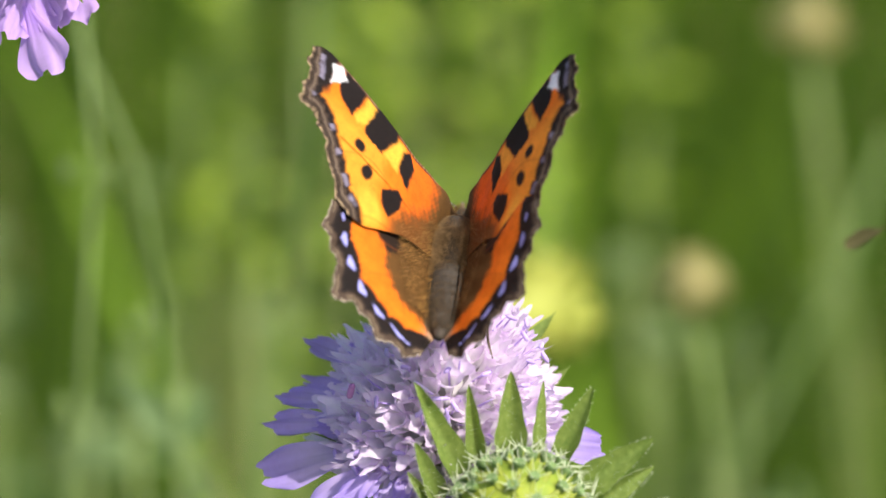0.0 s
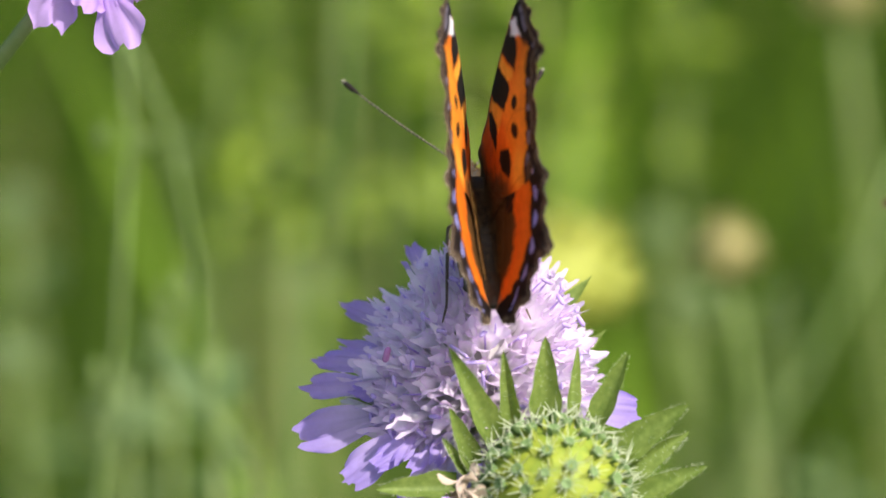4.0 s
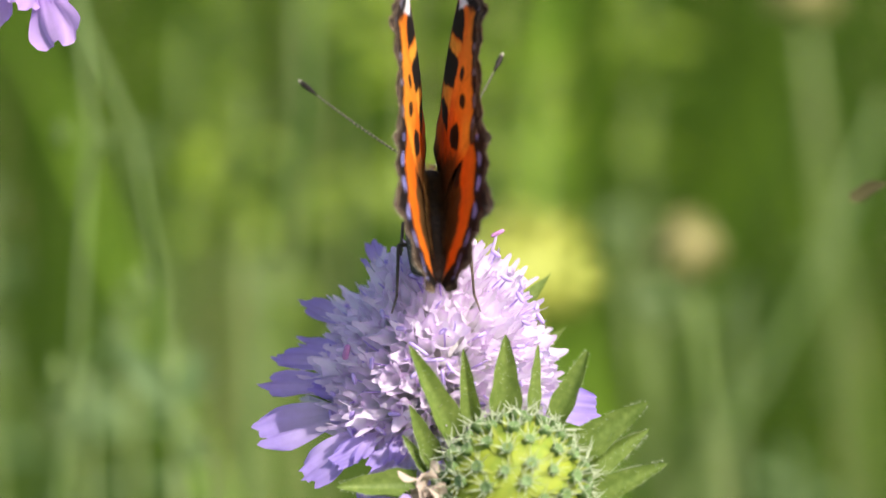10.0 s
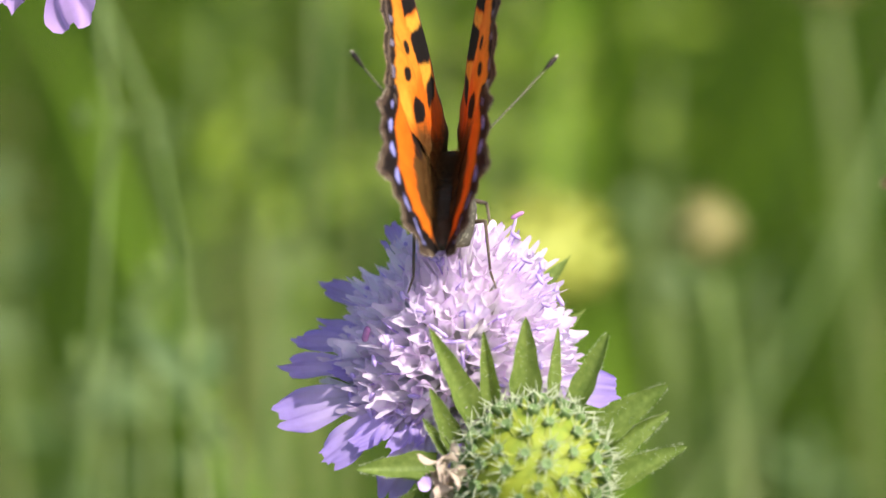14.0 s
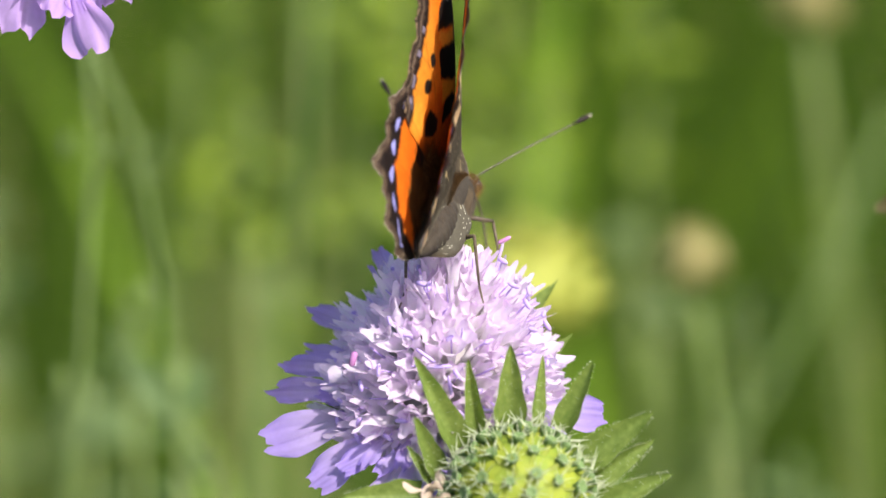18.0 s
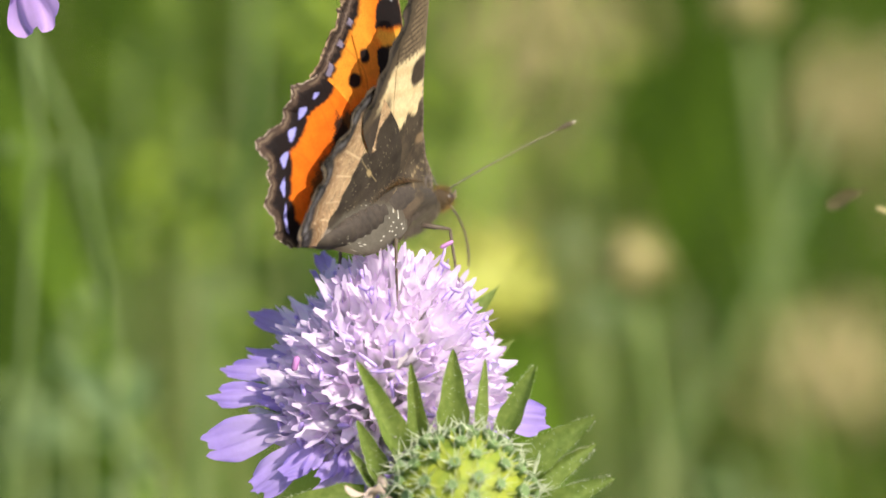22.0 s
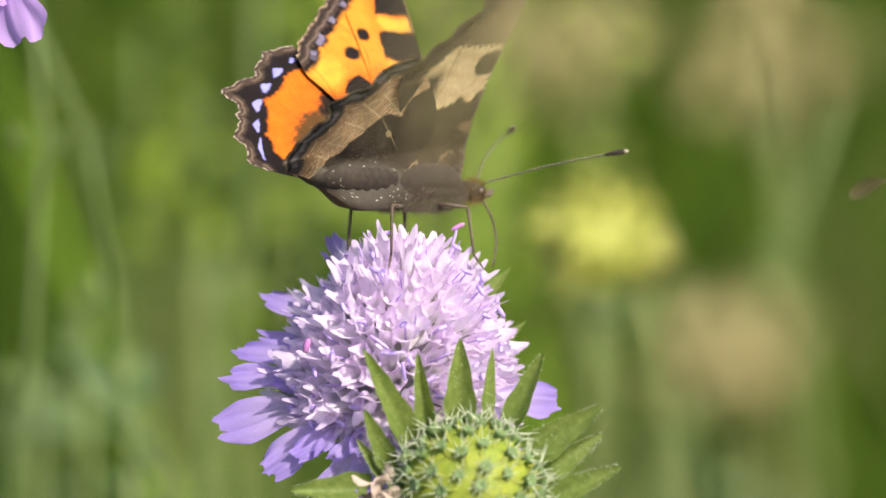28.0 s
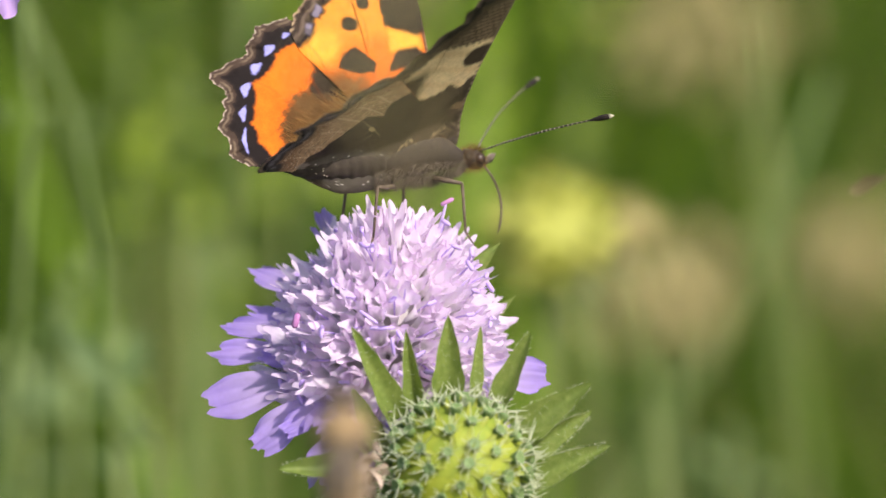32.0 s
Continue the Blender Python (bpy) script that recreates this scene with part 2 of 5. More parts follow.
def trumpet(seed, length=5.2, mouth=2.3, lobes=4, tip=LILAC, base=WHITE):
    """A small floret along +z: a slender tube that opens into pointed lobes. In millimetres; returns verts, faces, tints."""
    rd = random.Random(seed)
    ncol, nrow = lobes * 6, 9
    big = [rd.uniform(0.65, 1.35) for _ in range(lobes)]
    out = [rd.uniform(0.32, 0.85) for _ in range(lobes)]
    v, c = [], []
    for i in range(nrow):
        s = i / (nrow - 1)
        for j in range(ncol):
            k, f = divmod(j, 6)
            e = abs((f - 2.5) / 3.0)  # 0 in the middle of a lobe
            a = 2 * math.pi * (k + (f + 0.5) / 6) / lobes
            if s < 0.5:
                q = s / 0.5
                r, z = 0.28 + 0.3 * q, length * 0.62 * q
                reach = 0
            else:
                q = (s - 0.5) / 0.5
                reach = q * (1 - 0.42 * e ** 2.6) * big[k]
                r = 0.58 + mouth * 0.58 * reach * out[k] * (0.4 + 0.6 * q)
                z = length * (0.58 + 0.52 * reach * (1.25 - 0.4 * out[k] * q)) + 0.22 * q * math.sin(3.1 * f + 5 * big[k])
                squeeze = 1 - 0.22 * q ** 2
                mid = 2 * math.pi * (k + 0.5) / lobes
                a = mid + (a - mid) * squeeze * (1.0 if q < 0.95 else 0.75)
            v.append((r * math.cos(a) * MM, r * math.sin(a) * MM, z * MM))
            w = max(0, s - 0.45) / 0.55
            c.append(base * (1 - w ** 1.3) + tip * w ** 1.3)
    return v, grid_faces(nrow, ncol, True), c


def petal(length, width, rd, tip=VIOLET, base=LILAC, droop=0.12, cup=0.18, n=14, m=11):
    """A long blunt lobe along +y, crinkled and notched at its end. In millimetres."""
    v, c = [], []
    ph, ph2 = rd.uniform(0, 6), rd.uniform(0, 6)
    for i in range(n):
        s = i / (n - 1)
        w = width * (0.16 + 0.84 * math.sin(math.pi * 0.5 * min(1, s * 1.18)) ** 1.7) * (1 - 0.2 * max(0, s - 0.85) / 0.15)
        for j in range(m):
            e = 2 * j / (m - 1) - 1
            edge = s * (1 - 0.12 * e * e * s + 0.045 * math.sin(5 * e + ph) * s ** 4 + 0.02 * math.sin(14 * e + ph2) * s ** 6 - 0.09 * math.exp(-((e - 0.3 * math.sin(ph)) * 5) ** 2) * s ** 4)
            z = -droop * length * s * s + cup * w * 0.5 * (e * e) - 0.05 * w + (0.6 * s * math.sin(6 * e + ph2 + 4 * s) * (0.35 + 0.65 * abs(e)) + 0.22 * s * math.cos(4 * e) + 0.26 * s * math.sin(13 * e + ph + 2 * s)) * min(1, width / 4)
            v.append((e * w / 2 * MM, edge * length * MM, z * MM))
            k = min(1, s * 1.15)
            vein = 1 - 0.07 * (math.cos(10 * e) > 0.75)
            c.append((base * (1 - k) + tip * k) * vein)
    return v, grid_faces(n, m), c


FLORETS = [mesh_from("floret", *(lambda t: (t[0], t[1], M_PETAL, t[2]))(trumpet(100 + i, 5.2 + 0.4 * (i % 4), 2.2 + 0.3 * (i % 3), 4 + (i % 2)))) for i in range(7)]


def stamen_mesh(seed):
    rd = random.Random(seed)
    pts = bend((0, 0, 0), (0, 0, 2 * MM), (0.3 * MM, 0.2 * MM, 4 * MM), (rd.uniform(-0.9, 0.9) * MM, rd.uniform(-0.9, 0.9) * MM, 6.3 * MM), 7)
    return pts


def scabious_head(name, m, label, dome=10.5, height=6.0, count=92, spread=90, seed=1, group=""):
    """A flower head whose axis is +z: a dome of small florets, a rim of larger ones, green bracts below."""
    rd = random.Random(seed)
    head = thing(name, m, label, "flower", group)
    # receptacle
    v = []
    for i in range(8):
        t = math.pi * 0.5 * i / 7
        for k in range(20):
            a = 2 * math.pi * k / 20
            v.append((0.56 * dome * math.sin(t) * math.cos(a) * MM, 0.56 * dome * math.sin(t) * math.sin(a) * MM, 1.06 * height * math.cos(t) * MM))
    v += [(0.3 * dome * math.cos(2 * math.pi * k / 20) * MM, 0.3 * dome * math.sin(2 * math.pi * k / 20) * MM, -1.6 * MM) for k in range(20)]
    put("receptacle", mesh_from("receptacle", v, grid_faces(9, 20, True), M_FLOOR), head)
    gold = math.pi * (3 - math.sqrt(5))
    for i in range(count):
        q = (i + 0.5) / count
        t = radians(spread) * math.sqrt(q)
        a = i * gold
        d = Vector((math.sin(t) * math.cos(a), math.sin(t) * math.sin(a), math.cos(t)))
        place = Vector((d.x * 0.52 * dome, d.y * 0.52 * dome, d.z * height + 0.4)) * MM
        axis = Vector((d.x, d.y, d.z + 0.12)) + Vector([rd.uniform(-0.16, 0.16) for _ in range(3)])
        sc = (0.84 + 0.2 * q) * rd.uniform(0.78, 1.18)
        put("floret", FLORETS[rd.randrange(7)], head, facing(place, axis, rd.uniform(0, 360)) @ Matrix.Scale(sc, 4))
        if rd.random() < 0.42:
            pts = stamen_mesh(seed * 1000 + i)
            st = put("stamen", mesh_from("stamen", *tube(pts, [0.11 * MM] * 6 + [0.06 * MM], 5), M_STAMEN), head, facing(place, axis, rd.uniform(0, 360)))
            if rd.random() < 0.5:
                e = pts[-1]
                an, af = tube([e + Vector((-0.7 * MM, 0, 0)), e + Vector((-0.4 * MM, 0, 0)), e + Vector((0.4 * MM, 0, 0)), e + Vector((0.7 * MM, 0, 0))], [0.1 * MM, 0.26 * MM, 0.26 * MM, 0.1 * MM], 6)
                put("anther", mesh_from("anther", an, af, M_STAMEN), st)
    for i in range(12):
        a = 360 * i / 12 + rd.uniform(-8, 8)
        L = rd.uniform(8.5, 12.0) * MM
        mm = pose(0, 0, 0, 0, 0, a) @ pose(0, 0.3 * dome * MM, -1.2 * MM, rd.uniform(-20, 10), 0, 0)
        put("bract", mesh_from("bract", *leaf(L, 3.0 * MM, 0.12, 0.25), M_BRACT), head, mm)
    return head


def stem_part(head, top, foot, label, radius=0.9 * MM, mat=None, sway=0.02):
    """A stem from the ground up to its head."""
    top, foot = Vector(top), Vector(foot)
    mid1 = foot.lerp(top, 0.4) + Vector((sway, sway * 0.4, 0))
    mid2 = foot.lerp(top, 0.75) + Vector((sway * 0.6, -sway * 0.3, 0))
    v, f = tube(bend(foot, mid1, mid2, top, 22), [radius * (1.5 - 0.6 * i / 21) for i in range(22)], 10)
    return put("stem", mesh_from("stem", v, f, mat or M_STEM), head, head.matrix_basis.inverted(), label)


def in_plan(x, y, z):
    """A point of the plan, millimetres to metres of the world."""
    return PLAN @ Vector((x * MM, y * MM, z * MM))


def axis_plan(x, y, z):
    return (PLAN.to_3x3() @ Vector((x, y, z))).normalized()


FLOWER_AT = in_plan(1.9, 6.0, -16.0)
FLOWER_AXIS = axis_plan(0.15, -0.42, 0.9)
flower = scabious_head("scabious_flower", facing(FLOWER_AT, FLOWER_AXIS, 0), "open lilac field scabious flower head with violet outer florets", dome=12.4, height=12.6, spread=98, count=400, seed=3, group="scabious flowers")
stem_part(flower, FLOWER_AT - FLOWER_AXIS * 0.0015, (0.03, 0.06, -0.02), "thin green hairy scabious stem under the flower", sway=0.01)

UL_AT = in_plan(-39.7, 5.0, 39.1)
UL_AXIS = axis_plan(-0.1, -0.45, 0.85)
upper_flower = scabious_head("scabious_flower", facing(UL_AT, UL_AXIS, 20), "drooping pinkish-lilac scabious flower head with hanging petals", dome=11, height=5.5, count=60, seed=9, group="scabious flowers")
stem_part(upper_flower, UL_AT - UL_AXIS * 0.0015, (-0.26, 0.08, -0.02), "thin green scabious stem under the flower", sway=-0.13)

# outer florets of the rim, each: foot and tip in the plan (mm), width of its main lobe
RIM = (((-4.6, 8, -8.4), (-12.6, 9, -4.6), 3.0), ((-5.1, 6, -10.6), (-13.0, 7, -8.8), 2.0), ((-5.4, 4, -12.0), (-15.7, 5, -10.6), 3.0), ((-5.4, 3, -13.6), (-16.9, 3, -13.6), 3.3), ((-4.6, 1, -16.0), (-17.5, 0, -19.2), 5.4),
       ((-3.8, -2, -17.5), (-12.4, -4, -23.3), 4.6), ((-2.3, -3, -18.4), (-9.2, -5, -21.7), 3.0), ((-0.7, -4, -19.3), (-5.5, -8, -27.7), 4.5), ((0.0, -4, -18.0), (-1.0, -9, -26.0), 4.5), ((5.0, -4, -18.0), (6.0, -9, -26.5), 5.0), ((10.6, -4, -15.4), (19.5, -2.5, -16.4), 4.3, 2.4),
       ((9.0, -3, -17.5), (15.5, -6.5, -24.0), 5.0), ((-3.7, 8, -2.6), (-5.0, 9, 1.9), 2.1))


def rim_floret(foot, tip, width, rd, front=1.15):
    """A large outer floret: one broad lobe, two narrower ones beside it and a pale tube."""
    foot, tip = in_plan(*foot), in_plan(*tip)
    d = tip - foot
    ln = d.length / MM
    up = axis_plan(rd.uniform(-0.25, 0.35), -front + rd.uniform(-0.2, 0.2), 0.85)
    z = (up - d.normalized() * up.dot(d.normalized())).normalized()
    x = d.normalized().cross(z)
    m = Matrix((x, d.normalized(), z)).transposed().to_4x4()
    m.translation = foot
    pcs = [petal(ln, width, rd, droop=rd.uniform(-0.06, 0.08), cup=rd.uniform(0.1, 0.4), n=20, m=13)]
    for s in ((-1, 1) if rd.random() < 0.2 else (rd.choice((-1, 1)),) if width > 4 else ()):
        side = petal(ln * rd.uniform(0.5, 0.68), width * rd.uniform(0.35, 0.5), rd, droop=rd.uniform(-0.1, 0.1), cup=0.3, n=12, m=9)
        pcs.append(moved(side, pose(s * 0.6 * MM, 0, 0.5 * MM, rd.uniform(0, 16), -s * rd.uniform(5, 30), -s * rd.uniform(16, 30))))
    pcs.append(moved(trumpet(rd.randrange(999), 4.0, 1.4, 4), pose(0, -1.5 * MM, -0.5 * MM, -60)))
    return join(pcs), m


rd = random.Random(14)
for ft, tp, wd, *front in RIM:
    pc, m = rim_floret(ft, tp, wd, rd, *front)
    put("ray_floret", mesh_from("ray_floret", pc[0], pc[1], M_PETAL, pc[2]), flower, facing(FLOWER_AT, FLOWER_AXIS).inverted() @ m)

# the hanging petals of the upper flower, each: foot and tip in the plan (mm), breadth
HANGING = (((-44.4, 2, 34.1), (-45.0, 0, 25.3), 4.3), ((-40.2, 1, 32.1), (-41.9, -1, 27.0), 3.4), ((-40.0, 0, 30.7), (-37.5, -2, 23.0), 4.9), ((-39.2, 1, 34.1), (-38.0, -1, 27.5), 3.6), ((-41.6, 3, 34.1), (-42.4, 2, 29.1), 3.2), ((-35.6, 3, 34.1), (-34.7, 1, 28.7), 4.2), ((-37.6, 2, 35.1), (-36.1, 0, 29.5), 3.4), ((-45.2, 5, 37.1), (-50.7, 4, 31.6), 4.2), ((-34.2, 5, 38.1), (-29.0, 4, 33.1), 4.0), ((-43.2, 8, 39.1), (-51.2, 9, 40.1), 4.2), ((-35.2, 8, 40.1), (-28.2, 9, 41.1), 4.2))
rd = random.Random(23)
for ft, tp, wd in HANGING:
    a0, b0 = in_plan(*ft), in_plan(*tp)
    d = (b0 - a0).normalized()
    up = axis_plan(rd.uniform(-0.3, 0.5), -1, rd.uniform(-0.1, 0.4))
    z = (up - d * up.dot(d)).normalized()
    m = Matrix((d.cross(z), d, z)).transposed().to_4x4()
    m.translation = a0
    pc = petal((b0 - a0).length / MM, wd * 1.3, rd, tip=np.array((0.70, 0.46, 0.93)), base=ROSE, droop=rd.uniform(-0.1, 0.1), cup=rd.uniform(-0.25, 0.35), n=18, m=13)
    put("ray_floret", mesh_from("ray_floret", pc[0], pc[1], M_PETAL, pc[2]), upper_flower, facing(UL_AT, UL_AXIS, 20).inverted() @ m)

# two green bracts of the flower that show past the dome
for ft, tp, wd in (((11.0, 6, -12.4), (16.4, 7, -7.9), 2.2), ((10.5, 9, -6.5), (14.9, 10, -2.0), 1.8)):
    a0, b0 = in_plan(*ft), in_plan(*tp)
    d = (b0 - a0).normalized()
    up = axis_plan(-0.4, -0.9, 0.3)
    z = (up - d * up.dot(d)).normalized()
    m = Matrix((d.cross(z), d, z)).transposed().to_4x4()
    m.translation = a0
    put("bract", mesh_from("bract", *leaf((b0 - a0).length, wd * MM, 0.1, 0.4, 11, 5), M_BRACT), flower, facing(FLOWER_AT, FLOWER_AXIS).inverted() @ m)

# a pink pollen clump and loose violet stamens that lie on the florets
into = facing(FLOWER_AT, FLOWER_AXIS).inverted()


def on_flower(x, y, z):
    return into @ in_plan(x, y, z)


for (x0, y0, z0), (x1, y1, z1), r, mt, nm in (((-7.7, -4.6, -10.9), (-7.3, -4.8, -9.3), 0.36, M_ANTHER, "pollen_clump"), ((-0.8, -8.0, -9.0), (1.2, -7.8, -10.4), 0.2, M_STAMEN, "stamen"), ((0.3, -8.2, -10.9), (3.0, -8.2, -10.8), 0.22, M_STAMEN, "stamen"),
                                              ((2.6, -8.6, -11.8), (2.9, -8.0, -13.8), 0.2, M_STAMEN, "stamen"), ((7.4, 3.0, -2.0), (8.6, 2.4, 2.4), 0.17, M_STAMEN, "stamen"), ((8.0, 2.4, 2.2), (9.4, 2.4, 2.9), 0.24, M_ANTHER, "anther")):
    a0, b0 = on_flower(x0, y0, z0), on_flower(x1, y1, z1)
    put(nm, mesh_from(nm, *tube([a0, a0.lerp(b0, 0.15), a0.lerp(b0, 0.85), b0], [r * 0.5 * MM, r * MM, r * MM, r * 0.4 * MM], 8), mt), flower)


# ---- green seed head ----
def calyx_mesh(seed):
    """A small ribbed cup along +z with a star of stiff bristles on its rim. Millimetres."""
    rd = random.Random(seed)
    cup = []
    prof = ((0.3, 0), (0.55, 0.5), (0.72, 1.0), (0.8, 1.35), (0.55, 1.45), (0.25, 1.2), (0.02, 1.25))
    for r, z in prof:
        for k in range(10):
            a = 2 * math.pi * k / 10
            q = r * (1 + 0.13 * (k % 2))
            cup.append((q * math.cos(a) * MM, q * math.sin(a) * MM, z * MM))
    return mesh_from("calyx", cup, grid_faces(len(prof), 10, True), M_CALYX)


def bristle_mesh(seed, n=10):
    rd = random.Random(seed)
    pcs = []
    for k in range(n):
        a = 2 * math.pi * k / n + rd.uniform(-0.25, 0.25)
        o = rd.uniform(0.8, 2.0)
        L = rd.uniform(1.0, 2.3)
        d = Vector((math.cos(a) * o, math.sin(a) * o, 1)).normalized()
        s = Vector((0.66 * math.cos(a), 0.66 * math.sin(a), 1.35))
        pcs.append(tube([s * MM, (s + d * L * 0.5) * MM, (s + d * L) * MM], [0.08 * MM, 0.055 * MM, 0.015 * MM], 4, False))
    return mesh_from("bristles", *join(pcs), M_HAIR)


SEED_AT = in_plan(10.1, -11.0, -24.4)
SEED_AXIS = axis_plan(0.0, -0.97, 0.14)
seed_head = thing("scabious_seed_head", facing(SEED_AT, SEED_AXIS), "green bristly scabious seed head ringed by pointed hairy bracts", "seed head")
SEED_TURN = facing(SEED_AT, SEED_AXIS)
CORE_R = 6.9
cv = []
for i in range(12):
    t = math.pi * 0.62 * i / 11
    for k in range(28):
        a = 2 * math.pi * k / 28
        cv.append((CORE_R * math.sin(t) * math.cos(a) * MM, CORE_R * math.sin(t) * math.sin(a) * MM, CORE_R * 0.86 * math.cos(t) * MM))
put("receptacle", mesh_from("receptacle", cv, grid_faces(12, 28, True), M_CORE), seed_head, label="yellow-green domed receptacle")
CALYXES = [calyx_mesh(i) for i in range(2)]
BRISTLES = [bristle_mesh(i) for i in range(8)]
rd = random.Random(5)
for i in range(62):
    q = (i + 0.6) / 62
    t = radians(102) * q ** 0.56
    a = i * math.pi * (3 - math.sqrt(5))
    d = Vector((math.sin(t) * math.cos(a), math.sin(t) * math.sin(a), math.cos(t)))
    place = Vector((d.x, d.y, d.z * 0.86)) * (CORE_R - 0.35) * MM
    m = facing(place, d + Vector([rd.uniform(-0.12, 0.12) for _ in range(3)]), rd.uniform(0, 360)) @ Matrix.Scale(rd.uniform(0.8, 1.05) * (0.8 + 0.4 * q), 4)
    cup = put("calyx", CALYXES[i % 2], seed_head, m)
    put("bristles", BRISTLES[rd.randrange(8)], cup, None, "whitish stiff bristles")


SCALE = mesh_from("receptacle_scale", *leaf(2.4 * MM, 0.5 * MM, 0.1, 0.5, 7, 3), M_SCALE)
for i in range(96):
    q = (i + 0.3) / 96
    t, a = radians(98) * q ** 0.56, i * math.pi * (3 - math.sqrt(5)) + 0.9
    d = Vector((math.sin(t) * math.cos(a), math.sin(t) * math.sin(a), math.cos(t)))
    out = Vector((math.cos(t) * math.cos(a), math.cos(t) * math.sin(a), -math.sin(t))) + d * rd.uniform(0.15, 0.4)
    y = out.normalized()
    z = (d - y * d.dot(y)).normalized()
    m = Matrix((y.cross(z), y, z)).transposed().to_4x4()
    m.translation = Vector((d.x, d.y, d.z * 0.86)) * (CORE_R - 0.1) * MM
    put("receptacle_scale", SCALE, seed_head, m @ Matrix.Scale(rd.uniform(0.7, 1.1), 4))


def bract_width(s):
    """Breadth of a bract along its length, broadest near the foot."""
    return min(1.0, 0.72 + 1.1 * s) * max(0.0, 1 - s) ** 0.66 * 1.12 + 0.01


def bract_leaf(length, width, curl=0.08, fold=0.7, n=15, m=7):
    """A pointed, keeled bract along +y with its open side up +z."""
    v = []
    for i in range(n):
        s = i / (n - 1)
        w = width * bract_width(s)
        for j in range(m):
            e = 2 * j / (m - 1) - 1
            v.append((e * w / 2 * (1 + 0.05 * math.sin(17 * s + 3 * e)), s * length, curl * length * s * s + fold * abs(e) ** 1.3 * w / 2))
    return v, grid_faces(n, m)


def fringe(length, width, n, rd, curl, fold):
    """Short hairs along both edges and the face of a bract."""
    pcs = []
    for i in range(n):
        s = rd.uniform(0.05, 0.97)
        w = width * bract_width(s)
        side = rd.choice((-1, 1))
        e = side * (1 if rd.random() < 0.65 else rd.uniform(0, 1))
        b = Vector((e * w / 2, s * length, curl * length * s * s + fold * abs(e) ** 1.3 * w / 2))
        d = Vector((side * rd.uniform(0.3, 1), rd.uniform(-0.2, 0.7), rd.uniform(0.1, 0.9))).normalized() * rd.uniform(0.15, 0.42) * MM
        pcs.append(tube([b, b + d * 0.5, b + d], [0.024 * MM, 0.016 * MM, 0.007 * MM], 3, False))
    return mesh_from("leaf_hairs", *join(pcs), M_HAIR)


# each bract: foot and tip in the plan (right, up), breadth, how far its tip leans to the front, roll, in mm and degrees
BRACTS = (((3.6, -19.4), (-1.3, -9.4), 3.4, 2.5, 25), ((1.6, -22.0), (-1.3, -15.6), 2.7, 2.0, 20), ((0.9, -22.8), (-1.9, -18.8), 1.5, 1.5, 15), ((5.8, -18.0), (4.7, -9.7), 2.3, 1.5, -10), ((9.0, -17.4), (9.1, -8.3), 3.7, 0.5, 5), ((11.7, -16.8), (12.3, -9.4), 1.8, -1.5, 30),
          ((14.6, -17.4), (18.1, -10.0), 2.9, 0.0, -20), ((16.6, -21.0), (24.3, -15.6), 4.0, 0.0, -15), ((17.0, -23.2), (24.3, -18.3), 3.0, -1.5, 10), ((17.4, -26.2), (26.3, -22.0), 3.4, 0.0, -20), ((-0.2, -24.4), (-8.8, -24.6), 3.5, 0.0, 20), ((0.8, -26.6), (-6.2, -28.6), 3.2, 0.5, -10),
          ((4.0, -30.4), (-1.2, -36.0), 3.6, 1.0, 10), ((8.0, -32.0), (6.0, -40.0), 3.6, 1.0, -10), ((12.4, -32.0), (14.6, -39.8), 3.5, 1.0, 10), ((16.2, -29.6), (22.4, -34.4), 3.6, 1.0, -10))
rd = random.Random(8)
for (fx, fz), (tx, tz), wd, front, roll in BRACTS:
    a0, b0 = in_plan(fx, -8.2, fz), in_plan(tx, -9.5 - front, tz)
    d = (b0 - a0).normalized()
    up = axis_plan(0, -1, 0)
    z = (up - d * up.dot(d)).normalized()
    m = Matrix((d.cross(z), d, z)).transposed().to_4x4()
    m.translation = a0
    ln = (b0 - a0).length
    br = put("bract", mesh_from("bract", *bract_leaf(ln, wd * MM, rd.uniform(0.02, 0.1), rd.uniform(0.55, 0.85)), M_BRACT), seed_head, SEED_TURN.inverted() @ m @ pose(0, 0, 0, 0, roll, 0))
    put("leaf_hairs", fringe(ln, wd * MM, 150, rd, 0.06, 0.7), br, None, "short whitish hairs")
stem_part(seed_head, SEED_AT - SEED_AXIS * 0.004, (0.05, 0.0, -0.02), "thin green scabious stem under the seed head", sway=0.012, radius=0.8 * MM)

# withered florets that cling to the rim of the seed head
rd = random.Random(12)
tuft = thing("withered_florets", PLAN @ pose(0.9 * MM, -12 * MM, -25.0 * MM), "crumpled beige withered florets stuck to the seed head", "withered flower")
for i in range(26):
    p = petal(rd.uniform(1.6, 3.2) * (1 if i else 0.6), rd.uniform(1.0, 2.0), rd, n=6, m=5, droop=0.5, cup=0.9)
    put("withered_floret", mesh_from("withered_floret", p[0], p[1], M_DRY if i else M_STAMEN), tuft,
        pose(rd.uniform(-1.8, 1.8) * MM, rd.uniform(-1.5, 1.5) * MM, rd.uniform(-2.2, 1.8) * MM, rd.uniform(0, 360), rd.uniform(0, 360), rd.uniform(0, 360)))


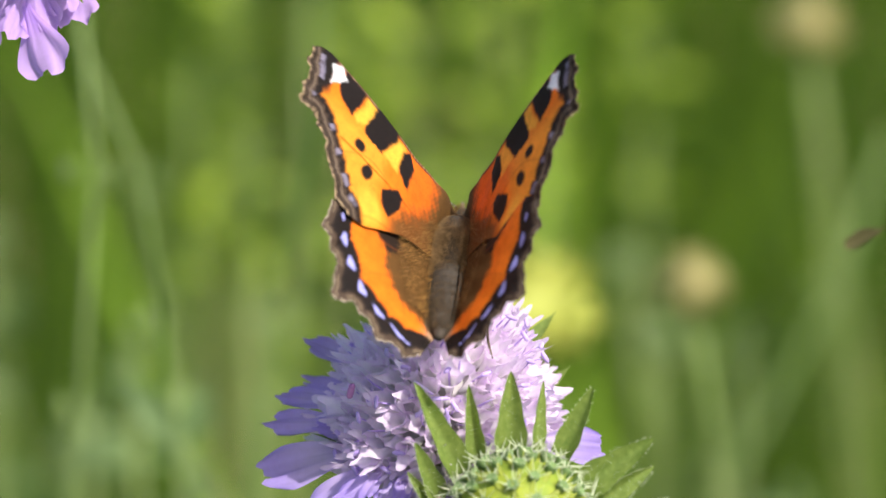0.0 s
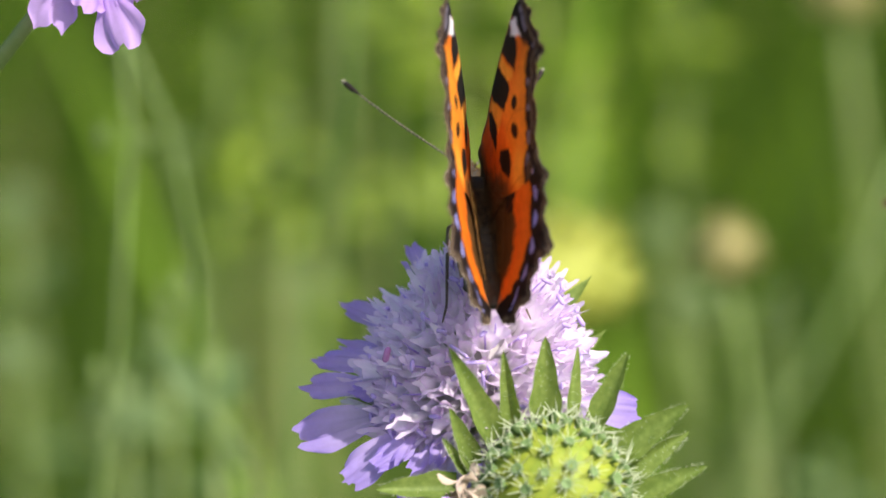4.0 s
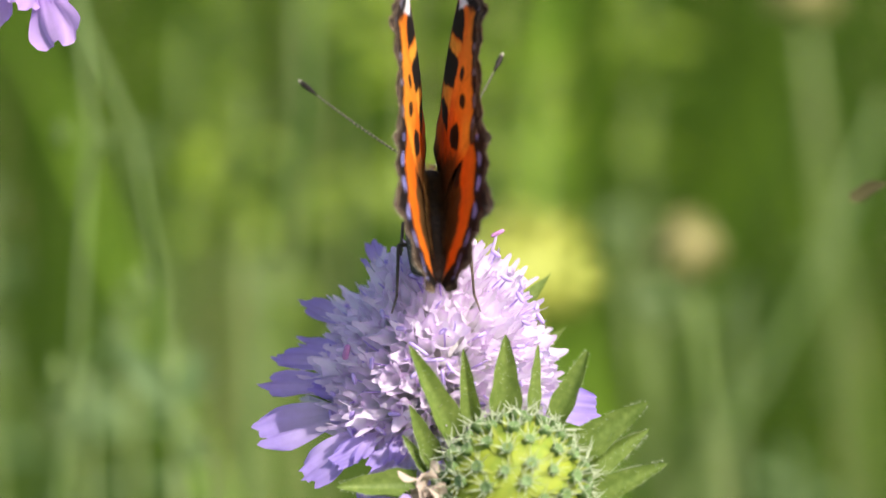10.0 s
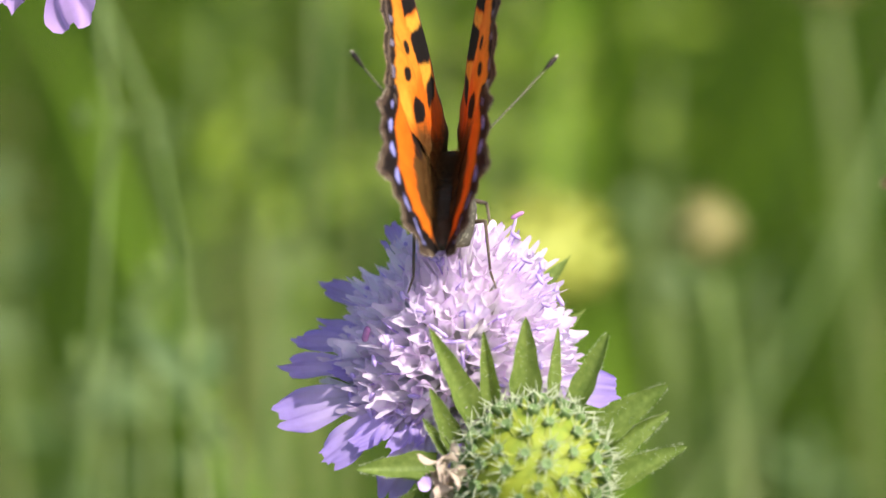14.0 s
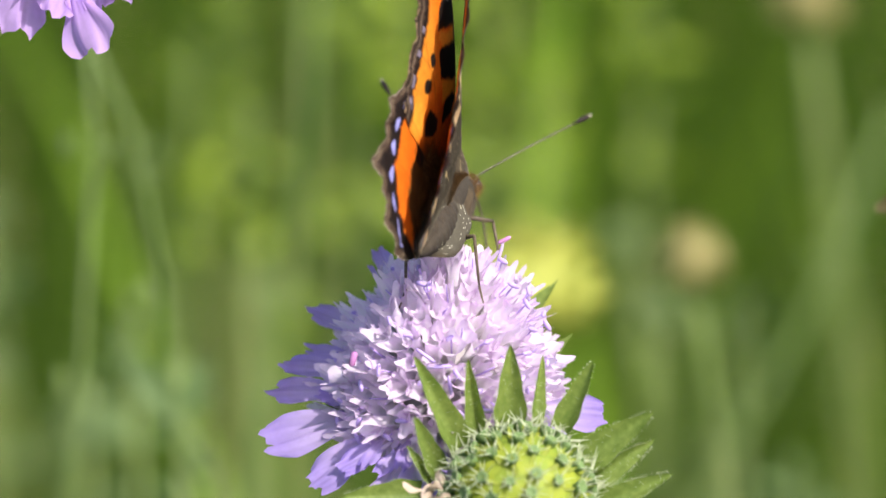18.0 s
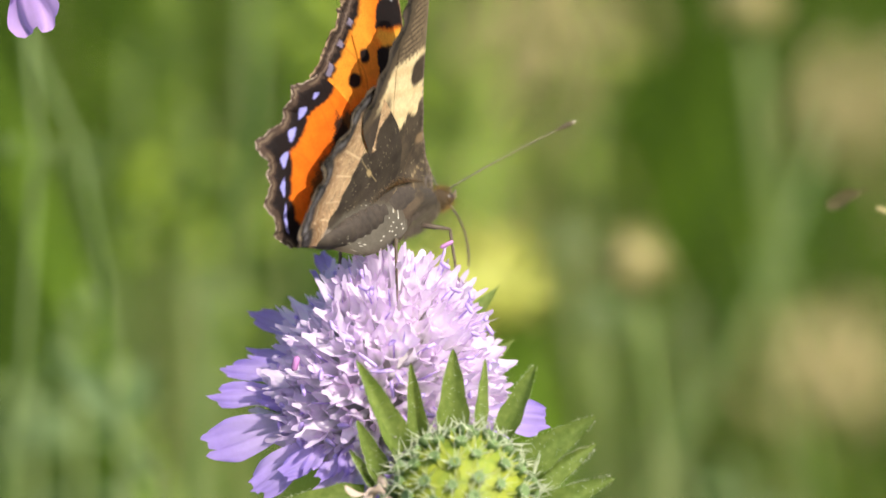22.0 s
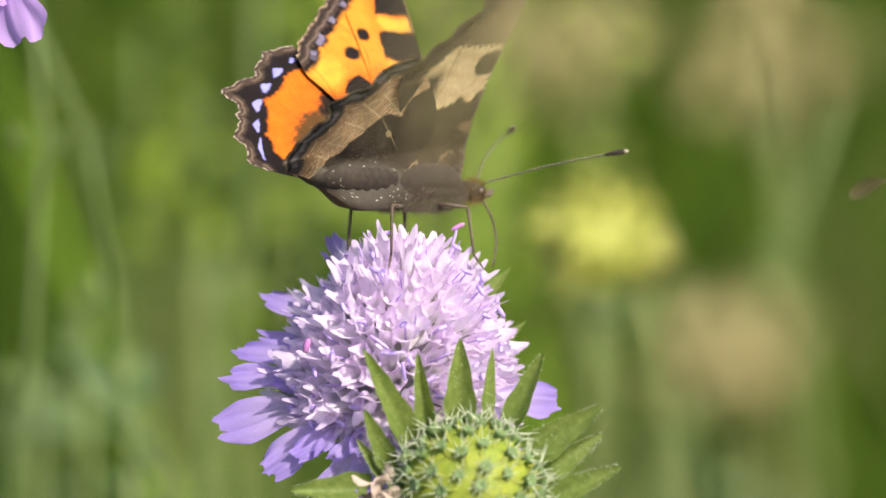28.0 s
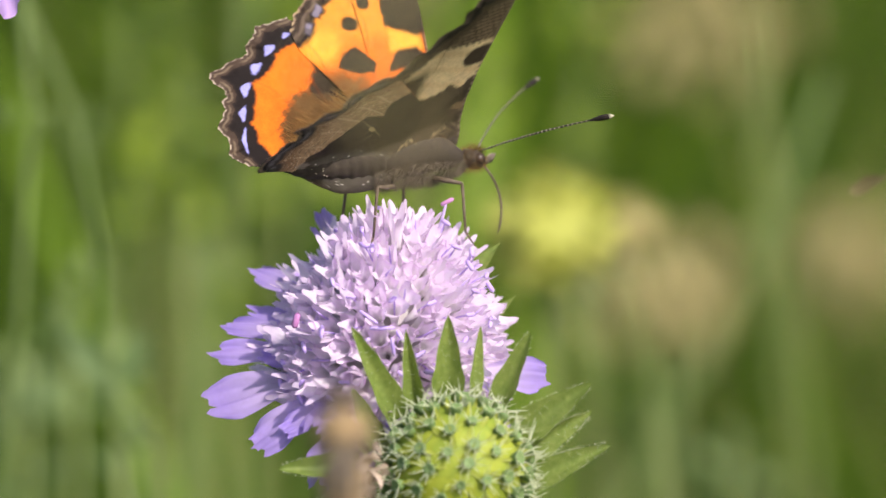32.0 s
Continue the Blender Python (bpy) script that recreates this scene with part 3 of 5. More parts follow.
# ---- plants behind and before the flower ----
def ball_head(name, m, label, size, mat, count, seed, tip_mat=None, category="flower bud", group="", bulk=0.42, skirt=0.62):
    """A domed bud head of many small pointed scales on a short neck."""
    rd = random.Random(seed)
    head = thing(name, m, label, category, group)
    core = []
    for i in range(10):
        t = math.pi * i / 9
        for k in range(18):
            a = 2 * math.pi * k / 18
            core.append((bulk * size * math.sin(t) * math.cos(a), bulk * size * math.sin(t) * math.sin(a), 0.86 * bulk * size * math.cos(t)))
    put("core", mesh_from("core", core, grid_faces(10, 18, True), mat), head)
    lf = mesh_from("bud_scale", *leaf(0.28 * size, 0.12 * size, 0.1, 0.3, 6, 3), tip_mat or mat)
    for i in range(count):
        q = (i + 0.5) / count
        t, a = math.pi * 0.7 * q ** 0.6, i * 2.39996
        d = Vector((math.sin(t) * math.cos(a), math.sin(t) * math.sin(a), math.cos(t)))
        put("bud_scale", lf, head, facing(d * 0.86 * bulk * size, d, rd.uniform(0, 360)) @ pose(0, 0, 0, 60 + rd.uniform(-20, 20)))
    for i in range(9):
        mm = pose(0, 0, 0, 0, 0, 40 * i + rd.uniform(-9, 9)) @ pose(0, 0.2 * size, -0.34 * size, rd.uniform(-12, 30))
        put("bract", mesh_from("bract", *leaf(skirt * size, 0.2 * size, 0.15, 0.3, 7, 3), M_BRACT), head, mm)
    return head


def far_point(x, z, depth):
    """A plan point that lies on the line from the lens through (x, z) of the subject's plane, depth mm behind it."""
    k = (REACH / MM + depth) / (REACH / MM)
    return in_plan(x * k, depth, z * k)


BUD_AT = far_point(28.9, 0.7, 270)
bud = ball_head("scabious_bud", facing(BUD_AT, axis_plan(0.05, -0.2, 1)), "round greenish pink scabious bud on a thin stem", 0.0115, M_BUD, 40, 21)
stem_part(bud, BUD_AT - Vector((0, 0, 0.003)), (BUD_AT.x + 0.04, BUD_AT.y + 0.05, -0.02), "thin green stem of the scabious bud", 1.1 * MM)
YELLOW_AT = far_point(11.0, -2.0, 240)
yellow_head = ball_head("yellow_flower_head", facing(YELLOW_AT, axis_plan(0.1, -0.35, 0.9)), "yellow-green flower head swaying behind the scabious", 0.0185, M_YELLOW, 90, 22, category="flower", bulk=0.5, skirt=0.35)
stem_part(yellow_head, YELLOW_AT - Vector((0, 0, 0.006)), (YELLOW_AT.x - 0.05, YELLOW_AT.y + 0.05, -0.02), "thin green stem of the yellow head", 0.8 * MM)
HIGH_BUD_AT = far_point(41.2, 28.5, 420)
high_bud = ball_head("scabious_bud", facing(HIGH_BUD_AT, axis_plan(0, -0.2, 1)), "pale brownish scabious bud high among the grass", 0.014, M_BUD, 40, 23)
stem_part(high_bud, HIGH_BUD_AT - Vector((0, 0, 0.004)), (HIGH_BUD_AT.x + 0.06, HIGH_BUD_AT.y + 0.1, -0.02), "thin green stem of the high bud", 1.1 * MM)

# pale stems that fork behind
for top, foot, r in (((-37.5, 38, 160), (-39.5, -34, 160), 0.54), ((-37.4, 28, 160), (-26.5, -16, 165), 0.5), ((-26.5, -16, 165), (-22, -36, 170), 0.6), ((50, 17, 380), (27, -30, 380), 0.9), ((-12, 34, 420), (-20, -34, 420), 0.9)):
    a, b = far_point(*top), far_point(*foot)
    low = b + (b - a) * (b.z / max(0.05, (a.z - b.z)))
    low.z = 0.0
    v, fc = tube([low, b.lerp(low, 0.5), b, a.lerp(b, 0.66) + Vector((0.003, 0, 0)), a.lerp(b, 0.33) + Vector((0.004, 0, 0)), a], [r * 1.3 * MM, r * 1.2 * MM, r * MM, r * MM, r * MM, r * 0.9 * MM], 10)
    plant = thing("pale_stem", Matrix.Translation(low), "pale green plant stem among the grass", "stem", "pale stems")
    put("stalk", mesh_from("stalk", [q - low for q in v], fc, M_PALE_STEM), plant)
    for k in (0.35, 0.7):
        joint = a.lerp(b, k) - low
        put("node", mesh_from("node", *tube([joint + (a - b).normalized() * e * MM for e in (-1.6, -0.6, 0.6, 1.6)], [r * 0.95 * MM, r * 1.35 * MM, r * 1.35 * MM, r * 0.95 * MM], 10), M_PALE_STEM), plant)
    if top[0] == -37.4:
        for turn, size in ((40, 12.5), (-35, 10.0)):
            put("leaf", mesh_from("leaf", *leaf(size * MM, size * 0.42 * MM, 0.1, 0.3, 10, 5, ripple=0.02), M_LEAF), plant, Matrix.Translation(b - low) @ pose(0, 0, 0, 72, 0, 0) @ pose(0, 0, 0, 0, 0, turn))


def broad_blade(name, root, top, width, mat, label, turn=0.0):
    """A wide grass leaf from the ground to its tip."""
    root, top = Vector(root), Vector(top)
    v = []
    for i in range(14):
        s = i / 13
        c = root.lerp(top, s) + Vector((0.02 * math.sin(3 * s + turn), 0, 0))
        w = width * (0.6 + 0.4 * math.sin(math.pi * s)) * (1 - s ** 5)
        for e in (-1, -0.5, 0, 0.5, 1):
            v.append(c + Vector((e * w / 2 * math.cos(turn), e * w / 2 * math.sin(turn), 0)) + Vector((0, 0.22 * w * abs(e), 0)))
    ob = tagged(put(name, mesh_from(name, v, grid_faces(14, 5), mat)), label, "grass", "broad blades")
    put("midrib", mesh_from("midrib", *tube([v[5 * i + 2] + Vector((0, 0.0006, 0)) for i in range(14)], [0.7 * MM * (1 - i / 15) for i in range(14)], 6), M_GRASS_PALE), ob)
    return ob


for x, ztop, depth, wd, lean, turn in ((18.5, 46, 480, 12, 24, 0.2), (21.5, 50, 420, 10, 28, -0.2), (13.0, 44, 620, 8, -4, 0.6), (25, 40, 570, 10, 30, -0.3), (31, 34, 700, 12, -22, 0.1), (-3, 40, 600, 9, 24, 0.4), (-13, 36, 520, 7, -30, 0.2), (-28, 42, 640, 9, 20, -0.5), (-46, 36, 560, 9, -25, 0.3), (50, 44, 640, 10, 48, 0.2), (46, 26, 460, 7, 40, 0.5)):
    tp = far_point(x, ztop, depth)
    broad_blade("broad_grass_blade", (tp.x - lean * 0.006, tp.y, 0), tp, wd * MM, M_GRASS_PALE if depth in (480, 560, 620) else M_GRASS, "broad bright green grass blade", turn)


def leafy_sprig(name, at, size, count, seed, mat, label, spread=(1, 1, 1.6)):
    """A short sprig with leaves all round its stalk."""
    rd = random.Random(seed)
    ob = thing(name, Matrix.Translation(at), label, "leaves", "leafy sprigs")
    put("stalk", mesh_from("stalk", *tube([(0, 0, -at.z), (0.002, 0.001, -at.z * 0.5), (0, 0, size)], [1.2 * MM, 1.1 * MM, 0.5 * MM], 8), M_STEM), ob)
    lf = mesh_from("leaf", *leaf(size * 0.55, size * 0.26, 0.2, 0.2, 8, 5, ripple=0.02), mat)
    for i in range(count):
        z = rd.uniform(-1, 1) * size * spread[2] * 0.6
        put("leaf", lf, ob, Matrix.Translation((0, 0, z)) @ pose(0, 0, 0, 0, 0, rd.uniform(0, 360)) @ pose(0, 0.002, 0, rd.uniform(-25, 50), rd.uniform(-40, 40), 0) @ Matrix.Scale(rd.uniform(0.6, 0.95), 4))
    return ob


M_LIME = surface("lime_leaf", (0.34, 0.45, 0.045), (0.24, 0.36, 0.035), 120, 0.55, thin=0.35, vary=0.2)
for i, (x, z, depth, size, mat) in enumerate(((-25, 13, 420, 0.022, M_LIME), (-18, 6, 460, 0.024, M_LIME), (-20, 22, 500, 0.026, M_LIME), (-12, -2, 520, 0.022, M_LIME), (-26, -19, 210, 0.014, M_LEAF), (-36, -24, 330, 0.02, M_LEAF), (-31, -10, 300, 0.012, M_LEAF), (-47, -4, 480, 0.02, M_LEAF), (-46, -28, 520, 0.026, M_LEAF),
                                              (34, -12, 460, 0.018, M_LEAF), (40, -32, 420, 0.02, M_LEAF), (-8, 30, 560, 0.03, M_LIME), (-1, 14, 500, 0.03, M_LIME), (8, 22, 560, 0.032, M_LIME), (13, 8, 480, 0.024, M_LIME), (4, 2, 540, 0.026, M_LIME), (24, 20, 600, 0.03, M_LIME))):
    leafy_sprig("leafy_sprig", far_point(x, z, depth), size, 16, 60 + i, mat, "lime green leafy sprig in the meadow" if mat is M_LIME else "bluish green leafy sprig in the meadow")

# pale heads added far behind to blur into bokeh discs: right and up on the subject's plane, depth behind it, size
for i, (x, z, depth, size) in enumerate(((-47.6, 5.7, 520, 1.0), (-48.5, -10.6, 430, 1.1), (-35.8, -17.3, 380, 1.5), (-19.7, 5.1, 470, 0.8), (25.1, -5.2, 400, 0.9), (40.9, 29.4, 420, 1.0), (-16.1, -2.8, 480, 0.8), (21.5, 2.7, 460, 0.9), (-30.0, 11.2, 520, 0.8))):
    at = far_point(x, z, depth)
    far_head = ball_head("bokeh_head", facing(at, axis_plan(0.1, -0.3, 1)), "pale green round head added to blur into a bokeh disc", 0.009 * size, M_LEAF if i != 5 else M_BUD, 24, 130 + i, M_HEAD, "seed head", "meadow seed heads")
    stem_part(far_head, at - Vector((0, 0, 0.003)), (at.x + 0.03, at.y + 0.04, -0.02), "thin green stem of the added bokeh head", 0.7 * MM)

# a curled brown leaf caught at the edge
DRY_AT = in_plan(51.0, 30, 6.8)
dry = thing("dry_leaf", Matrix.Translation(DRY_AT), "small curled dry brown leaf on a stalk", "leaf")
M_BROWN = surface("brown_leaf", (0.088, 0.082, 0.034), (0.065, 0.058, 0.024), 600, 0.9, bump=0.6, gloss=0.1)
put("leaf_blade", mesh_from("leaf_blade", *leaf(5.0 * MM, 2.0 * MM, 0.4, 0.7, 10, 5, ripple=0.05), M_BROWN), dry, pose(-3.4 * MM, 0, 0, 20, 40, -70))
put("stalk", mesh_from("stalk", *tube([(2.4 * MM, 0, 0), (14 * MM, 4 * MM, -6 * MM), (60 * MM, 14 * MM, -0.12), (110 * MM, 24 * MM, -DRY_AT.z - 0.05)], [0.3 * MM, 0.35 * MM, 0.5 * MM, 0.8 * MM], 8), M_STRAW), dry)


# ---- dry grass spikes that the wind drives past ----
def grass_spike(at, seed, length, width, count):
    """A culm with a plume of pale spikelets; origin at the middle of the plume."""
    rd = random.Random(seed)
    ob = thing("grass_spike", Matrix.Translation(at), "straw-coloured flowering grass spike swaying in the wind", "grass", "grass spikes")
    put("culm", mesh_from("culm", *tube([(0.3, -0.02, -at.z - 0.05), (0.14, -0.01, -at.z * 0.45), (0.03, 0, -0.06), (0.004, 0, -0.008), (0, 0, length * 0.5)], [0.4 * MM, 0.25 * MM, 0.13 * MM, 0.1 * MM, 0.08 * MM], 8), M_STRAW), ob)
    sp = mesh_from("spikelet", *tube([(0, 0, 0), (0, 0, 0.9 * MM), (0, 0, 2.0 * MM), (0, 0, 3.2 * MM)], [0.15 * MM, 0.5 * MM, 0.45 * MM, 0.08 * MM], 7), M_STRAW)
    for i in range(count):
        z = (i / (count - 1) - 0.5) * length
        a = i * 2.39996
        r = width * 0.5 * (0.25 + 0.75 * math.sin(math.pi * (i + 2) / (count + 4))) * rd.uniform(0.3, 1)
        put("spikelet", sp, ob, Matrix.Translation((r * math.cos(a), r * math.sin(a), z)) @ pose(0, 0, 0, rd.uniform(-45, 45), rd.uniform(-45, 45), 0) @ Matrix.Scale(rd.uniform(0.8, 1.3), 4))
    return ob


SPIKES = []
for depth, seed, length, width, count in ((-205, 91, 0.006, 0.013, 24), (-198, 92, 0.005, 0.011, 22), (-240, 93, 0.010, 0.004, 5), (-205, 94, 0.005, 0.010, 19), (-200, 95, 0.006, 0.010, 18)):
    SPIKES.append((grass_spike(far_point(70, 10, depth), seed, length, width, count), depth))


# ---- butterfly ----
def spline(points, per):
    """A Catmull-Rom curve through the points, per steps to each span."""
    p = np.array([points[0], *points, points[-1]], float)
    out = []
    for i in range(1, len(p) - 2):
        for t in np.linspace(0, 1, per, endpoint=False):
            a, b, c, d = p[i - 1:i + 3]
            out.append(0.5 * (2 * b + (c - a) * t + (2 * a - 5 * b + 4 * c - d) * t * t + (3 * b - a - 3 * c + d) * t ** 3))
    out.append(p[-2])
    return np.array(out)


# outlines of the right wings in mm: x away from the body, y towards the head
FORE_COSTA = ((-2.4, 7.8), (0.4, 8.0), (3.9, 7.8), (6.0, 7.8), (8.4, 7.9), (11.0, 8.2), (16.2, 8.9), (21.9, 9.5), (24.8, 9.5), (26.6, 8.5))
FORE_MARGIN = ((26.6, 8.5), (26.3, 7.0), (25.6, 5.6), (25.9, 3.8), (25.2, 2.4), (23.1, 2.3), (21.1, 0.1), (19.3, -2.1), (17.6, -4.3), (15.6, -5.9))
FORE_INNER = ((15.6, -5.9), (13.0, -5.6), (10.4, -4.1), (7.0, -2.8), (3.0, -2.2), (-2.2, -1.6))
HIND_COSTA = ((0.2, 1.6), (4.0, 1.9), (9.0, 0.6), (13.4, -2.2), (16.0, -4.2), (17.2, -5.6))
HIND_MARGIN = ((17.2, -5.6), (17.4, -8.2), (16.6, -9.9), (15.1, -11.0), (14.2, -12.8), (13.8, -15.9), (11.4, -15.2), (9.9, -15.7), (7.9, -17.0), (5.2, -17.3), (3.4, -17.3), (2.0, -16.2))
HIND_INNER = ((2.0, -16.2), (0.9, -13.6), (-0.8, -10.0), (-2.2, -6.0), (-2.4, -2.8), (-2.0, 0.0))
TWIST = 0.6  # degrees of extra lift for each mm towards the head


def smooth(a, b, x):
    t = np.clip((x - a) / (b - a), 0, 1)
    return t * t * (3 - 2 * t)


def ragged(x, y, k=1.0):
    """A fine uneven value round zero, for frayed edges of the colour fields."""
    return 0.34 * k * (np.sin(5.1 * x + 3.3 * y) * np.cos(4.3 * y - 2.2 * x) + 0.5 * np.sin(11.3 * x - 7.9 * y) + 0.35 * np.sin(23 * x + 17 * y))


def blot(x, y, cx, cy, rx, ry, turn=0, soft=0.2, power=3.4):
    """1 inside a rounded spot, 0 outside."""
    c, s = math.cos(radians(turn)), math.sin(radians(turn))
    u, v = ((x - cx) * c + (y - cy) * s) / rx, (-(x - cx) * s + (y - cy) * c) / ry
    d = (np.abs(u) ** power + np.abs(v) ** power) ** (1 / power)
    return 1 - smooth(1 - soft, 1 + soft, d + 0.13 * ragged(0.6 * x, 0.6 * y) + 0.06 * ragged(x, y))


ORANGE, GOLD, BLACK, BLUE = (0.82, 0.185, 0.010), (0.90, 0.42, 0.045), (0.013, 0.009, 0.008), (0.35, 0.35, 0.77)
EDGE_BROWN, TAN, CREAM, DARK, FURRY = (0.07, 0.046, 0.032), (0.46, 0.34, 0.2), (0.92, 0.72, 0.39), (0.072, 0.052, 0.034), (0.115, 0.056, 0.015)


class Paint:
    def __init__(self, n, base):
        self.c = np.tile(np.array(base, float), (n, 1))

    def over(self, mask, color):
        self.c += (np.array(color) - self.c) * np.clip(mask, 0, 1)[:, None]


def patch(x, y, corners, soft=0.16, fray=0.35):
    """1 inside a straight-sided patch with frayed edges, 0 outside."""
    c = np.array(corners, float)
    near, inside = np.full(len(x), 1e9), np.zeros(len(x), bool)
    for (ax, ay), (bx, by) in zip(c, np.roll(c, -1, axis=0)):
        t = np.clip(((x - ax) * (bx - ax) + (y - ay) * (by - ay)) / ((bx - ax) ** 2 + (by - ay) ** 2), 0, 1)
        near = np.minimum(near, np.hypot(x - ax - t * (bx - ax), y - ay - t * (by - ay)))
        inside ^= ((ay > y) != (by > y)) & (x < (bx - ax) * (y - ay) / (by - ay + 1e-12) + ax)
    d = np.where(inside, -near, near) + fray * (0.5 * ragged(0.7 * x, 0.7 * y) + 0.4 * ragged(2.1 * x, 2.1 * y))
    return smooth(soft, -soft, d)


# the patches of the upper side, in mm on the wing
FORE_BLACK = (((21.7, 7.6), (21.2, 9.3), (17.4, 8.9), (18.0, 6.9), (18.7, 5.3), (19.9, 5.7), (21.1, 6.3)), ((15.4, 9.0), (11.4, 8.3), (11.3, 7.3), (12.1, 6.1), (13.3, 4.2), (14.9, 4.4), (16.4, 4.7), (16.4, 5.6)),
              ((10.1, 6.9), (8.9, 7.6), (7.8, 6.2), (8.2, 4.2), (8.1, 2.9), (9.3, 3.6), (10.3, 4.7)), ((11.9, 0.4), (9.4, 2.0), (8.7, 1.4), (8.8, -0.2), (10.2, -2.3), (11.3, -1.6), (11.8, -0.6)))
FORE_GOLD = (((17.3, 9.0), (15.3, 8.8), (15.9, 5.8), (17.9, 5.1), (18.4, 5.7), (17.4, 7.2)), ((11.5, 7.6), (9.8, 7.4), (10.2, 5.3), (10.3, 3.8), (12.9, 4.5), (12.5, 5.5)))
WHITE_SPOT = ((23.2, 8.7), (21.8, 9.3), (20.8, 8.3), (21.7, 7.4), (22.8, 6.7), (22.7, 7.6))
HIND_DARK = ((11.6, -4.4), (10.0, -5.4), (8.8, -6.6), (8.6, -8.4), (6.9, -10.1), (5.1, -11.4), (3.3, -11.6), (-4.0, -13.5), (-4.0, 4.0), (6.0, 3.0), (12.0, -2.0))
HIND_BLACK = ((12.6, -4.2), (7.2, -1.0), (6.0, -1.9), (7.4, -3.4), (6.9, -4.9), (8.4, -6.4), (9.9, -5.7))
CRESCENTS = ((15.5, -6.6, 0.3, 0.45), (14.5, -8.9, 0.48, 0.68), (12.9, -11.1, 0.52, 0.75), (10.9, -13.1, 0.48, 0.8), (8.2, -14.5, 0.38, 0.8), (5.1, -15.6, 0.26, 1.1))


def fore_upper(x, y, dist, along, ang, veins):
    p = Paint(len(x), ORANGE)
    p.over(smooth(11.0, 14.0, x + 0.8 * ragged(0.3 * x, 0.3 * y)) * smooth(6.5, 3.5, y) * 0.5, GOLD)
    p.over(blot(x, y, 12.9, -3.2, 1.9, 1.7, 30, 0.5) * 0.85, GOLD)
    for q in FORE_GOLD:
        p.over(patch(x, y, q, 0.3), GOLD)
    p.over(smooth(9.5, 7.0, x + 0.9 * ragged(0.5 * x, 0.5 * y)) * 0.75, (0.72, 0.125, 0.008))
    p.over(smooth(1.4, -1.2, x * 0.62 + y * 0.78 - 4.9 + 1.2 * ragged(0.5 * x, 0.5 * y)) * smooth(11.5, 8.5, x) * 0.92, FURRY)
    p.over(smooth(5.0, 2.5, x + 1.2 * ragged(0.45 * x, 0.45 * y)), FURRY)
    edge = np.interp(x, [q[0] for q in FORE_COSTA], [q[1] for q in FORE_COSTA]) - y
    p.over(smooth(0.55, 0.25, edge + 0.15 * ragged(x, y)) * smooth(2, 5, x) * 0.9, (0.03, 0.02, 0.014))
    p.over(smooth(0.3, 0.1, edge) * smooth(0.2, 0.6, np.sin(11 * x) + ragged(x, y)) * smooth(2, 5, x), TAN)
    p.over(veins * 0.28 * smooth(5, 9, x), (0.24, 0.05, 0.008))
    for q in FORE_BLACK:
        p.over(patch(x, y, q, 0.12, 0.45), BLACK)
    p.over(blot(x, y, 16.5, 2.8, 0.78, 0.72, 10, 0.2, 2.4), BLACK)
    p.over(blot(x, y, 14.6, 0.6, 0.78, 0.9, 30, 0.2, 2.4), BLACK)
    cell = np.abs((along * 9) % 1 - 0.5) * 2
    p.over(smooth(3.0, 2.3, dist + 0.3 * ragged(x, y) + 0.5 * cell), BLACK)
    p.over(smooth(22.2, 23.0, x + 0.3 * ragged(x, y)) * smooth(4.6, 6, y), BLACK)
    p.over(patch(x, y, WHITE_SPOT, 0.18, 0.4), (0.92, 0.92, 0.95))
    lun = smooth(0.5, 0.2, np.abs(dist - 1.75 - 0.2 * cell) + 0.25 * ragged(x, y)) * smooth(0.5, 0.25, cell)
    p.over(smooth(1.7, 1.2, dist + 0.5 * ragged(x, y)), EDGE_BROWN)
    p.over(lun * 0.5, (0.4, 0.36, 0.5))
    p.over(smooth(1.35, 1.15, dist + 0.2 * cell) * smooth(0.95, 1.1, dist + 0.2 * cell) * 0.75, (0.2, 0.15, 0.11))
    p.over(smooth(0.8, 0.55, dist) * smooth(0.3, 0.5, dist) * 0.8, (0.02, 0.015, 0.012))
    p.over(smooth(0.35, 0.1, dist) * smooth(0.3, 0.6, ragged(x, y, 1.6) + 0.5), TAN)
    return p.c


